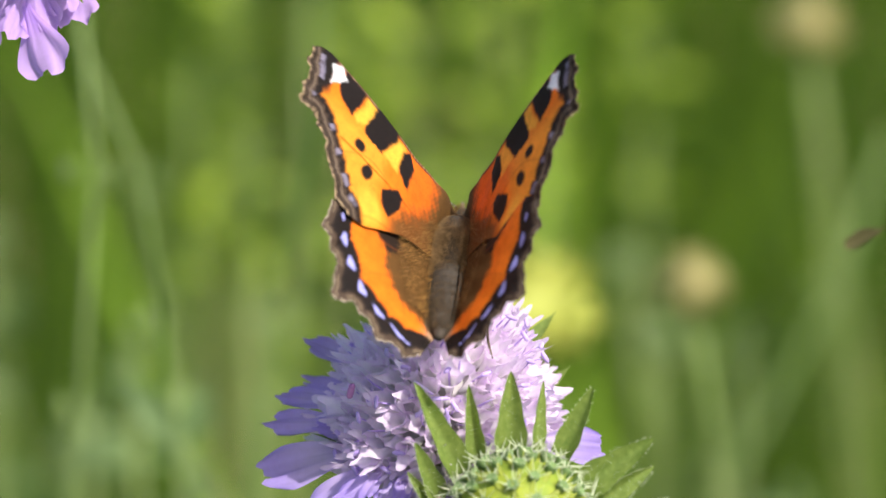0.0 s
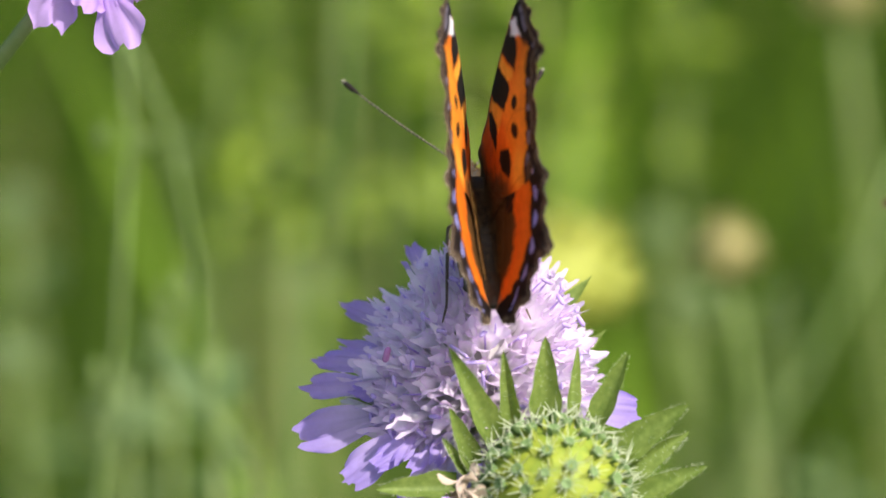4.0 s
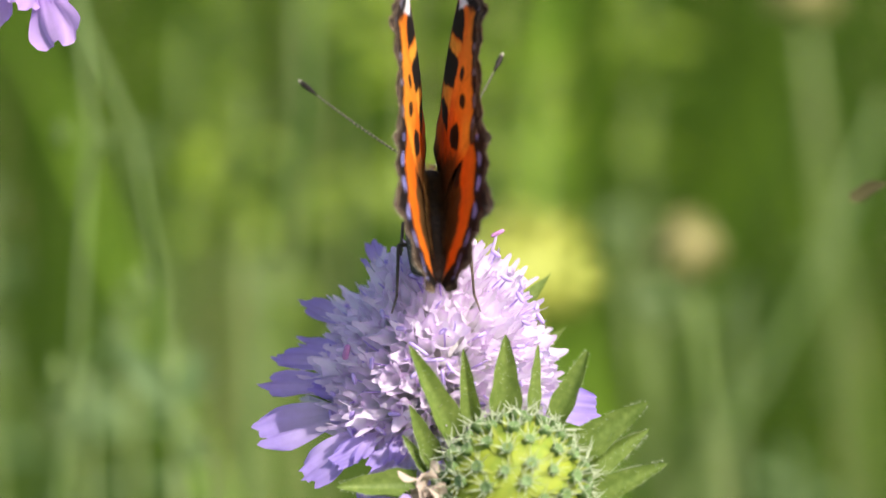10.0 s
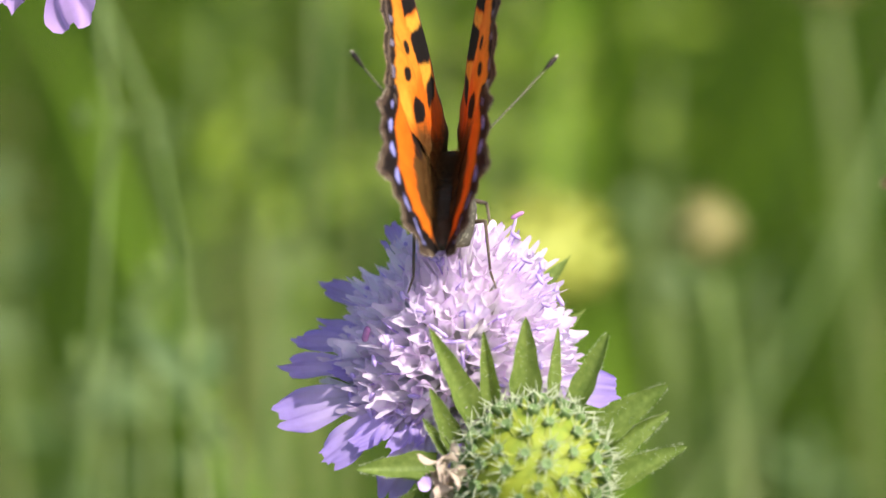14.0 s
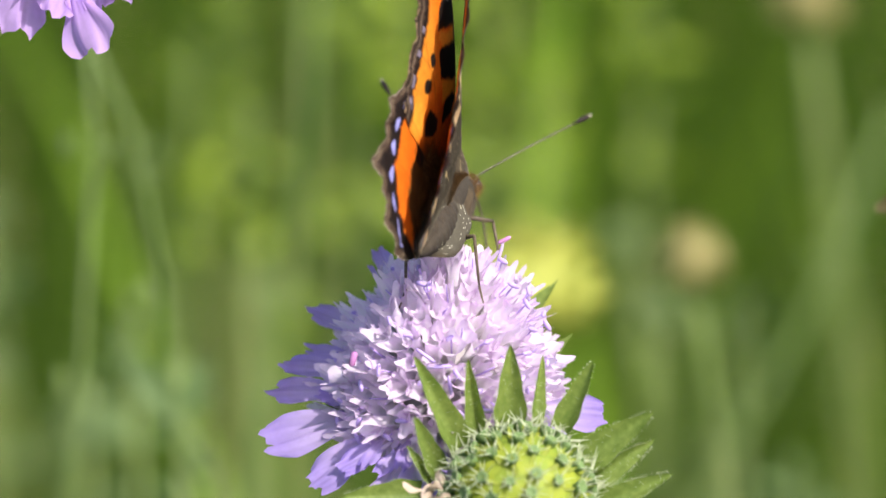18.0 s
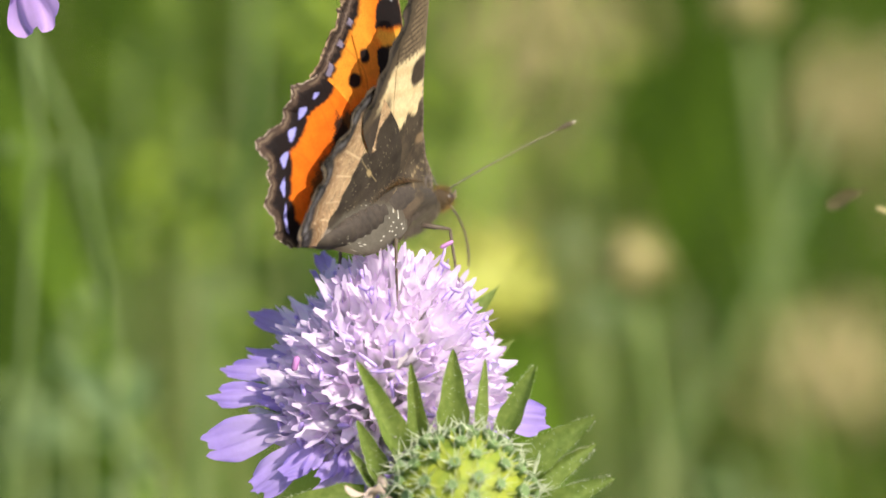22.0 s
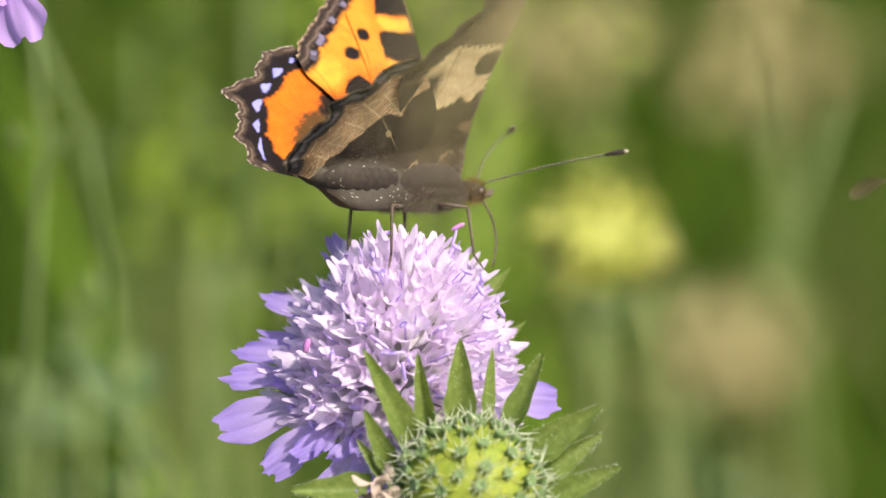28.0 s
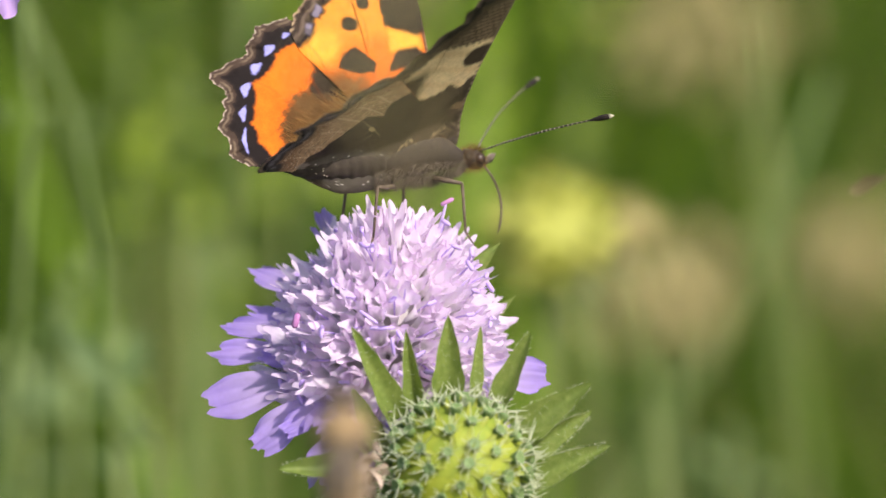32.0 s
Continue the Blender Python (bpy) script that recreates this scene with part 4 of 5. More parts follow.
def hind_upper(x, y, dist, along, ang, veins):
    p = Paint(len(x), ORANGE)
    p.over(smooth(3.5, 6.0, dist) * 0.35, (0.72, 0.125, 0.008))
    p.over(patch(x, y, HIND_DARK, 0.55, 1.3), FURRY)
    p.over(patch(x, y, HIND_BLACK, 0.35, 0.9) * 0.9, BLACK)
    p.over(smooth(3.2, 1.0, x + 0.6 * ragged(x, y)) * smooth(-11.0, -14.5, y) * 0.8, (0.34, 0.26, 0.17))
    p.over(smooth(2.3, 1.2, x + 0.3 * ragged(x, y)) * smooth(-3.0, -6.0, y) * 0.7, (0.3, 0.23, 0.155))
    p.over(veins * 0.22 * smooth(6.0, 8.0, x), (0.34, 0.07, 0.012))
    cell = np.abs((along * 7) % 1 - 0.5) * 2
    p.over(smooth(3.3, 2.8, dist + 0.2 * ragged(x, y) - 0.3 * (1 - cell)), BLACK)
    for cx, cy, deep, broad in CRESCENTS:
        way = math.atan2(cy + 1.6, cx - 1.0)
        u, v = (x - cx) * math.cos(way) + (y - cy) * math.sin(way), -(x - cx) * math.sin(way) + (y - cy) * math.cos(way)
        d = (np.abs(u + 0.2 * np.abs(v)) / deep) ** 1.4 + (np.abs(v) / broad * (1 + 0.3 * np.clip(u / deep, -1, 1))) ** 1.4 + 0.35 * ragged(x, y)
        p.over(smooth(1.25, 0.8, d), BLUE)
    p.over(smooth(1.35, 1.1, dist + 0.15 * ragged(x, y)), (0.02, 0.014, 0.012))
    p.over(smooth(1.05, 0.85, dist + 0.2 * ragged(x, y)), EDGE_BROWN)
    p.over(smooth(0.72, 0.6, dist + 0.1 * ragged(x, y)) * smooth(0.38, 0.5, dist) * 0.5 * smooth(0.1, 0.5, cell), (0.3, 0.23, 0.15))
    p.over(smooth(0.22, 0.08, dist) * smooth(0.2, 0.6, ragged(x, y, 1.6) + 0.5), (0.5, 0.42, 0.32))
    return p.c


def fore_under(x, y, dist, along, ang, veins):
    p = Paint(len(x), CREAM)
    p.over(smooth(0.2, 0.7, np.sin(2.3 * x + 1.1 * y) + ragged(x, y)) * 0.35, (0.7, 0.46, 0.2))
    lobes = 0.9 * np.cos((y - 4.6) * 2.1) * smooth(3.5, 4.5, y)
    p.over(smooth(8.9, 8.4, x + 0.12 * (4 - y) - 0.6 * lobes + 0.5 * ragged(0.7 * x, 0.7 * y)), (0.075, 0.057, 0.037))
    root = smooth(8.2, 6.5, x)
    p.over(root * smooth(0.1, 0.7, np.sin(1.2 * x - 1.5 * y) + 1.4 * ragged(0.7 * x, 0.7 * y)) * 0.5, (0.11, 0.083, 0.052))
    p.over(root * smooth(0.2, 0.8, np.sin(0.8 * x + 1.9 * y + 1) + 1.2 * ragged(0.5 * x, 0.5 * y)) * 0.5, (0.042, 0.033, 0.024))
    p.over(smooth(0.8, -1.0, y + 0.5 * ragged(x, y) - 0.05 * x) * smooth(15, 13, x), (0.08, 0.06, 0.043))
    p.over(blot(x, y, 4.8, 6.9, 0.55, 0.9, 20, 0.4) * 0.8, (0.27, 0.185, 0.095))
    wavy = np.abs(x - 1.3 - 0.5 * np.sin(1.5 * y) - 0.15 * np.sin(4.7 * y))
    p.over(smooth(0.28, 0.08, wavy) * smooth(1.5, 2.4, y) * smooth(7.2, 6, y) * smooth(-0.2, 0.2, ragged(1.2 * x, 1.2 * y)) * 0.5, (0.5, 0.38, 0.19))
    ring = np.abs(np.hypot((x + 1.0) / 1.1, y - 6.9) - 0.75)
    p.over(smooth(0.3, 0.1, ring + 0.2 * ragged(x, y)) * 0.25, (0.3, 0.26, 0.24))
    p.over(specks(x, y, 60, 8, (-2, 0), (7.5, 7.5), 0.09) * 0.6, (0.5, 0.42, 0.26))
    p.over(veins * 0.16, (0.2, 0.13, 0.07))
    p.over(blot(x, y, 13.3, 7.7, 1.6, 2.5, 10, 0.12, 3.0), DARK)
    apex = smooth(15.9, 16.5, x + 0.25 * (y - 6) + 0.9 * ragged(x, y))
    p.over(apex, (0.12, 0.085, 0.052))
    p.over(apex * smooth(0.1, 0.5, np.sin(9 * x + 2 * y) + 2 * ragged(x, y)), (0.3, 0.22, 0.13))
    cell = np.abs((along * 8) % 1 - 0.5) * 2
    p.over(smooth(4.2, 3.2, dist + 0.6 * ragged(x, y) + 0.5 * cell), (0.12, 0.088, 0.055))
    p.over(smooth(2.4, 1.7, dist + 0.4 * ragged(x, y) + 0.4 * cell), (0.04, 0.032, 0.026))
    p.over(smooth(1.0, 0.7, dist), (0.09, 0.07, 0.05))
    edge = np.interp(x, [q[0] for q in FORE_COSTA], [q[1] for q in FORE_COSTA]) - y
    p.over(smooth(0.5, 0.2, edge) * (0.5 + 0.5 * np.sin(7 * x)), (0.25, 0.2, 0.14))
    return p.c


# the underside of a hindwing: the edge of the dark inner field and the pale veins over the band, in mm on the wing
UNDER_FIELD = ((12.6, -1.6), (11.0, -3.3), (9.9, -3.7), (8.5, -3.6), (8.6, -4.6), (9.0, -5.7), (8.6, -6.6), (7.7, -7.7), (6.5, -8.2), (5.5, -9.6), (4.1, -9.9), (3.4, -11.1), (2.7, -11.5), (1.2, -12.0), (-5.0, -11.0), (-5.0, 5.0), (8.0, 4.0))
UNDER_VEINS = ((9.2, -11.8, 7.3, -8.2), (11.7, -10.4, 8.8, -6.7), (12.5, -7.9, 8.6, -3.7), (13.2, -5.7, 10.9, -3.5), (6.1, -12.6, 4.9, -9.7), (8.3, -6.1, 4.4, -3.0), (4.2, -13.2, 3.2, -11.2))
UNDER_LOBE = ((2.0, -11.0), (2.7, -8.4), (2.4, -4.8), (0.9, -0.5), (-1.2, 3.0), (-3.2, 1.5), (-2.8, -3.5), (-0.8, -9.0))


def line(x, y, ax, ay, bx, by, wide):
    """1 on a straight stroke, 0 off it."""
    t = np.clip(((x - ax) * (bx - ax) + (y - ay) * (by - ay)) / ((bx - ax) ** 2 + (by - ay) ** 2), 0, 1)
    return smooth(wide, wide * 0.4, np.hypot(x - ax - t * (bx - ax), y - ay - t * (by - ay)))


def specks(x, y, count, seed, low, high, size):
    """1 on small scattered dots within a rectangle."""
    rd = random.Random(seed)
    m = np.zeros(len(x))
    for _ in range(count):
        cx, cy, r = rd.uniform(low[0], high[0]), rd.uniform(low[1], high[1]), size * rd.uniform(0.6, 1.4)
        near = (np.abs(x - cx) < 2 * r) & (np.abs(y - cy) < 2 * r)
        m[near] = np.maximum(m[near], smooth(r, 0.4 * r, np.hypot(x[near] - cx, y[near] - cy)))
    return m


def hind_under(x, y, dist, along, ang, veins):
    p = Paint(len(x), (0.4, 0.235, 0.115))
    # band: fine streaks along the rim, paler towards the field
    depth = dist + 0.22 * np.sin(along * 70) + 0.3 * ragged(0.5 * x, 0.5 * y)
    p.over(smooth(3.0, 5.0, depth) * 0.65, (0.78, 0.52, 0.28))
    broken = smooth(-0.5, 0.4, np.sin(along * 150 + 3 * np.sin(dist * 5)) + ragged(0.6 * x, 0.6 * y))
    p.over(smooth(0.1, 0.8, np.sin(depth * 15 + 2 * np.sin(along * 45))) * broken * 0.85, (0.98, 0.74, 0.44))
    p.over(smooth(0.35, 0.9, np.sin(depth * 11 + 2.5 * np.sin(along * 31) + 2)) * (0.3 + 0.7 * broken) * 0.7, (0.13, 0.075, 0.04))
    # outer part of the band darkened: its reddish shadow is put into the colour
    p.over(smooth(3.1, 2.3, depth) * 0.55, (0.13, 0.09, 0.055))
    for k, v in enumerate(UNDER_VEINS):
        if k != 5:
            p.over(line(x, y, *v, 0.13) * 0.85, (0.86, 0.66, 0.38))
    # charcoal rim, its lumps drawn in colour with painted grey highlights and dark outlines
    cell = np.abs((along * 11 + 0.1 * np.sin(along * 40)) % 1 - 0.5) * 2
    p.over(smooth(2.5, 2.1, dist + 0.45 * cell + 0.3 * ragged(0.7 * x, 0.7 * y) - 0.2), (0.06, 0.052, 0.047))
    p.over(smooth(0.45, 0.15, np.abs(dist - 1.5 + 0.35 * cell) + 0.25 * ragged(x, y)) * smooth(0.95, 0.55, cell) * 0.8, (0.2, 0.19, 0.19))
    p.over(smooth(0.22, 0.08, np.abs(dist - 0.85 + 0.25 * cell)), (0.015, 0.013, 0.013))
    p.over(smooth(0.55, 0.4, dist) * smooth(0.12, 0.25, dist), (0.24, 0.18, 0.11))
    # dark inner field
    field = patch(x, y, UNDER_FIELD, 0.13, 0.4)
    p.over(smooth(0.35, 0.0, np.abs(field - 0.4)) * 0.6, (0.03, 0.022, 0.016))
    p.over(field, (0.064, 0.05, 0.035))
    p.over(field * smooth(0.15, 0.7, np.sin(1.3 * x + 0.7 * y) * np.sin(1.1 * y - 0.8 * x) + ragged(x, y)) * 0.55, (0.042, 0.032, 0.024))
    p.over(field * smooth(0.2, 0.7, np.sin(0.9 * x - 1.4 * y + 2) + 1.2 * ragged(0.6 * x, 0.6 * y)) * smooth(5.5, 2.0, x) * 0.5, (0.105, 0.08, 0.05))
    p.over(patch(x, y, UNDER_LOBE, 0.5, 0.8), (0.115, 0.102, 0.076))
    p.over(line(x, y, *UNDER_VEINS[5], 0.09) * 0.55, (0.5, 0.39, 0.2))
    p.over(blot(x, y, 6.0, -4.4, 0.55, 0.3, -35, 0.4) * 0.75, (0.62, 0.46, 0.22))
    p.over(specks(x, y, 75, 5, (-3, -10.5), (2.4, 2), 0.095) * patch(x, y, UNDER_LOBE, 0.4, 0.2), (0.8, 0.76, 0.62))
    p.over(specks(x, y, 110, 6, (2.4, -8.5), (10, 0.5), 0.075) * field * 0.55, (0.55, 0.47, 0.3))
    # broken yellow strokes near the root
    wavy = np.abs(x - 1.4 - 0.45 * np.sin(1.7 * y) - 0.15 * np.sin(5.1 * y + 1))
    p.over(smooth(0.26, 0.08, wavy) * smooth(-1.4, -0.6, y) * smooth(-0.2, 0.2, ragged(1.3 * x, 1.3 * y)) * 0.75, (0.5, 0.38, 0.19))
    p.over(smooth(0.5, 0.1, np.hypot(x - 1.6, y + 11.6) - 0.4 + 0.4 * ragged(x, y)) * 0.5, (0.5, 0.44, 0.36))
    return p.c


def flat(x, y):
    return 0 * x


def fore_form(x, y):
    """The root of a forewing wraps the thorax."""
    return -3.1 * smooth(3.0, -2.6, x) * (1 - 0.65 * smooth(3.0, 7.5, y))


def hind_form(x, y):
    """The front of a hindwing tucks under the forewing, its inner part wraps the abdomen."""
    return -0.7 * smooth(-4.6, -1.0, y) * smooth(2.0, 8.0, x) - 2.9 * smooth(3.2, -2.6, x) * smooth(-13.5, -7.0, y)


def wing(costa, margin, inner, hub, vein_count, upper, under, side, lift, rows=112, fringe_amp=0.35, scallops=8, form=flat, fan=None):
    """One wing as a thin solid sheet with its scale pattern on both faces; side 1 right, -1 left."""
    a, b, c = spline(costa, 14), spline(margin, 16), spline(inner, 12)
    # scalloped rim
    nb = len(b)
    s = np.linspace(0, 1, nb)
    tang = np.gradient(b, axis=0)
    nrm = np.stack([tang[:, 1], -tang[:, 0]], 1)
    nrm /= np.linalg.norm(nrm, axis=1)[:, None] + 1e-9
    out_sign = np.sign(((b - np.array(hub)) * nrm).sum(1).mean())
    wave = (0.75 - np.abs(np.sin(math.pi * scallops * s)) ** 0.7) * fringe_amp + 0.12 + 0.06 * np.sin(61 * s) + 0.08 * np.sin(148 * s) + 0.05 * np.sin(211 * s + 1)
    b = b + nrm * (out_sign * wave * np.sin(math.pi * np.clip(s, 0.02, 0.98)) ** 0.3)[:, None]
    rim = np.vstack([a[:-1], b[:-1], c])
    n = len(rim)
    hub = np.array(hub, float)
    rr = np.linspace(0.0, 1, rows) ** 0.75
    xy = (hub + rr[:, None, None] * (rim - hub)[None]).reshape(-1, 2)
    x, y = xy[:, 0], xy[:, 1]
    dd = np.full(len(x), 1e9)
    al = np.zeros(len(x))
    for k in np.arange(0, nb - 1, 0.25):
        i, w = int(k), k % 1
        px, py = b[i] * (1 - w) + b[i + 1] * w
        d = np.hypot(x - px, y - py)
        better = d < dd
        dd[better], al[better] = d[better], k / (nb - 1)
    ang = np.arctan2(y - hub[1], x - hub[0])
    lo, hi = fan or (ang.min(), ang.max())
    f = (ang - lo) / (hi - lo) * vein_count
    bow = f + 0.25 * np.sin(0.35 * np.hypot(x - hub[0], y - hub[1]))
    gap = np.abs((bow % 1) - 0.5) * 2
    rad = np.hypot(x - hub[0], y - hub[1])
    veins = smooth(0.12, 0.05, (1 - gap) * rad * 0.16)
    z = 0.7 * np.sin(math.pi * np.clip(rad / 26, 0, 1)) + 0.06 * np.cos(math.pi * 2 * bow) * smooth(3, 9, rad) + lift + 0.18 * np.sin(al * 40) * smooth(2.5, 0.3, dd) + form(x, y)
    th = 0.05 * np.clip(dd / 1.0, 0.25, 1)
    ct, st = np.cos(np.radians(TWIST * y)), np.sin(np.radians(TWIST * y))
    top = np.stack([(x * ct - (z + th) * st) * side, y, x * st + (z + th) * ct], 1) * MM
    low = np.stack([(x * ct - (z - th) * st) * side, y, x * st + (z - th) * ct], 1) * MM
    verts = np.vstack([top, low])
    tint = np.vstack([upper(x, y, dd, al, ang, veins), under(x, y, dd, al, ang, veins)])
    g = np.array(grid_faces(rows, n, True))
    m = len(x)
    e = [((rows - 1) * n + j, (rows - 1) * n + (j + 1) % n, m + (rows - 1) * n + (j + 1) % n, m + (rows - 1) * n + j) for j in range(n)]
    if side > 0:
        faces = [*g[:, ::-1].tolist(), *(g + m).tolist(), *[q for q in e]]
    else:
        faces = [*g.tolist(), *(g + m)[:, ::-1].tolist(), *[q[::-1] for q in e]]
    return mesh_from("wing", verts, faces, M_WING, tint)


HINGE_X, HINGE_Z = 0.6, 1.0
TRUNK = pose(0, 0, 1.4 * MM)
FACE = pose(0, 3.2 * MM, -0.4 * MM)
butterfly = thing("butterfly", PLAN @ pose(2 * MM, 0, 5 * MM), "orange, black and yellow tortoiseshell butterfly perched on a flower", "butterfly")
wings = {}
for side, word in ((1, "right"), (-1, "left")):
    fore = put("forewing", wing(FORE_COSTA, FORE_MARGIN, FORE_INNER, (0.4, 0.6), 9, fore_upper, fore_under, side, 0.0, scallops=10, fringe_amp=0.5, form=fore_form), butterfly, None, "orange forewing with black blotches and a white tip spot")
    hind = put("hindwing", wing(HIND_COSTA, HIND_MARGIN, HIND_INNER, (1.0, -1.6), 8, hind_upper, hind_under, side, -0.12, scallops=8, fringe_amp=0.6, form=hind_form, fan=(-1.7, 1.6)), butterfly, None, "orange hindwing with blue crescents along a dark rim")
    wings[word] = (fore, hind)


def loft(stations, sides=18, ripple=0.0):
    """A body along y from stations (y, height of the middle, half width, half height), in mm."""
    v = []
    for i, (y, zc, w, h) in enumerate(stations):
        for k in range(sides):
            a = 2 * math.pi * k / sides
            q = 1 + ripple * ((i % 2) - 0.5)
            v.append((w * q * math.cos(a) * MM, y * MM, (zc + h * q * math.sin(a)) * MM))
    f = grid_faces(len(stations), sides, True)
    f.append(tuple(range(sides))[::-1])
    f.append(tuple(range((len(stations) - 1) * sides, len(stations) * sides)))
    return v, f


put("thorax", mesh_from("thorax", *loft([(8.2, -3.0, 0.6, 0.6), (7.0, -2.5, 1.4, 1.5), (5.0, -1.4, 1.9, 2.5), (3.0, -0.9, 2.1, 2.9), (1.0, -0.8, 2.15, 3.1), (-0.8, -0.6, 2.1, 3.0), (-2.6, -0.4, 1.9, 2.6), (-3.4, -0.3, 1.2, 1.6)]), M_BODY), butterfly, TRUNK)
trunk_y = (-1.8, -3.8, -6.0, -8.2, -10.2, -11.8, -13.2)
ab = [(y, float(np.interp(-y, [-v for v in trunk_y], (-0.45, -0.3, -0.1, 0.15, 0.4, 0.6, 0.8))),
       *[float(np.interp(-y, [-v for v in trunk_y], q)) * (1 + 0.025 * math.sin(y * 5.2)) for q in ((2.05, 2.2, 2.25, 2.15, 1.8, 1.25, 0.35), (2.5, 2.5, 2.35, 2.05, 1.6, 1.05, 0.35))]) for y in np.linspace(-1.8, -13.2, 44)]
put("abdomen", mesh_from("abdomen", *loft(ab, 22), M_BODY), butterfly, TRUNK)
put("head", mesh_from("head", *loft([(7.5, -2.1, 0.3, 0.3), (7.2, -2.05, 0.9, 0.85), (6.4, -1.9, 1.25, 1.15), (5.4, -1.6, 1.15, 1.1), (4.7, -1.3, 0.6, 0.6)]), M_BODY), butterfly, FACE)
feelers, legs = {}, []
for s in (-1, 1):
    ev = []
    for i in range(9):
        t = math.pi * i / 8
        for k in range(14):
            a = 2 * math.pi * k / 14
            ev.append(((s * 0.85 + 0.62 * math.cos(t)) * MM, (6.5 + 0.72 * math.sin(t) * math.cos(a)) * MM, (-1.85 + 0.72 * math.sin(t) * math.sin(a)) * MM))
    put("eye", mesh_from("eye", ev, grid_faces(9, 14, True), M_EYE), butterfly, FACE)
    put("palp", mesh_from("palp", *tube([(s * 0.35 * MM, 7.0 * MM, -2.4 * MM), (s * 0.4 * MM, 8.0 * MM, -2.3 * MM), (s * 0.35 * MM, 8.8 * MM, -1.8 * MM)], [0.32 * MM, 0.36 * MM, 0.1 * MM], 8), M_CHEST), butterfly, FACE)
    # antenna: a banded thread with a dark club and a pale tip
    tip_x, tip_y, tip_z = (9.9, 20.1, 1.1) if s > 0 else (-12.0, 21.1, 2.6)
    pts = bend((s * 0.5 * MM, 7.0 * MM, -1.1 * MM), (tip_x * 0.36 * MM, 10.6 * MM, (tip_z * 0.3 - 0.4) * MM), (tip_x * 0.68 * MM, 14.4 * MM, (tip_z * 0.65) * MM), (tip_x * MM, tip_y * MM, tip_z * MM), 33)
    ant = put("antenna", mesh_from("antenna", *tube(pts[:29], [0.1 * MM] * 29, 7), M_FEELER), butterfly, FACE, "thin banded antenna with a club")
    feelers[s] = ant
    ring = mesh_from("pale_ring", *tube([(0, 0, -0.07 * MM), (0, 0, 0.07 * MM)], 0.115 * MM, 7), M_PALE)
    for i in range(1, 28):
        put("pale_ring", ring, ant, facing(pts[i].lerp(pts[i + 1], 0.25), pts[i + 1] - pts[i]))
    put("club", mesh_from("club", *tube(pts[28:], [0.12 * MM, 0.22 * MM, 0.32 * MM, 0.33 * MM, 0.2 * MM], 9), M_FEELER), ant)
    tip_end = pts[-1] + (pts[-1] - pts[-2]).normalized() * 0.35 * MM
    put("club_tip", mesh_from("club_tip", *tube([pts[-1].lerp(pts[-2], 0.3), pts[-1], tip_end], [0.28 * MM, 0.22 * MM, 0.04 * MM], 8), M_PALE), ant, None, "pale yellow antenna tip")
    # walking legs: hip, then thigh, shin and foot one after another, in level axes
    for hip, thigh, shin_way, toe_way in (((1.2, 3.6, -2.9), (1.9, 2.6, -0.5) if s > 0 else (1.9, -1.4, -0.6), (0.5, 0.3, -5.2), (0.5, 0.9, -1.5)),
                                          ((1.2, -1.2, -2.7), (2.6, -3.2, 0.0), (0.3, -0.5, -5.4), (0.6, -0.9, -1.8))):
        flip = Vector((s, 1, 1))
        base = Vector((0, 0, 0))
        knee = Vector(thigh) * flip
        foot = knee + Vector(shin_way) * flip
        toe = foot + Vector(toe_way) * flip
        leg = put("leg", mesh_from("leg", *tube([base * MM, base.lerp(knee, 0.5) * MM, knee * MM], [0.28 * MM, 0.27 * MM, 0.18 * MM], 8), M_LEG), butterfly)
        put("shin", mesh_from("shin", *tube([knee * MM, knee.lerp(foot, 0.5) * MM, foot * MM], [0.19 * MM, 0.17 * MM, 0.13 * MM], 7), M_LEG), leg)
        put("foot", mesh_from("foot", *tube([foot * MM, foot.lerp(toe, 0.5) * MM, toe * MM], [0.15 * MM, 0.12 * MM, 0.08 * MM], 6), M_LEG), leg)
        legs.append((leg, Vector(hip) * flip))
put("proboscis", mesh_from("proboscis", *tube(bend((0, 7.2 * MM, -2.7 * MM), (0, 8.8 * MM, -5.0 * MM), (0, 9.0 * MM, -8.0 * MM), (0, 7.4 * MM, -10.4 * MM), 12), [0.14 * MM] * 11 + [0.08 * MM], 7), M_LEG), butterfly, FACE)


def fur(count, seed, mat, zone):
    rd = random.Random(seed)
    pcs = []
    for _ in range(count):
        b, d, ln = zone(rd)
        side = d.cross(Vector((rd.uniform(-1, 1), rd.uniform(-1, 1), rd.uniform(-1, 1)))).normalized() * 0.013
        tip = b + d * ln + Vector([rd.uniform(-0.2, 0.2) for _ in range(3)])
        mid = b + d * ln * 0.55 + Vector([rd.uniform(-0.08, 0.08) for _ in range(3)])
        pcs.append(([(b - side) * MM, (b + side) * MM, (mid + side * 0.7) * MM, (mid - side * 0.7) * MM, tip * MM], [(0, 1, 2, 3), (3, 2, 4)]))
    return mesh_from("fur", *join(pcs), mat)


def back_zone(rd):
    a, y = rd.uniform(0.8, math.pi - 0.8), rd.uniform(-3.4, 6.4)
    w = 2.45 * math.sqrt(max(0.05, 1 - ((y - 0.9) / 6.6) ** 2))
    b = Vector((w * math.cos(a), y, -0.8 - 0.2 * max(0, y - 1) + 1.22 * w * math.sin(a)))
    return b, Vector((math.cos(a), -0.9, math.sin(a) * 0.8)).normalized(), rd.uniform(0.7, 1.7)


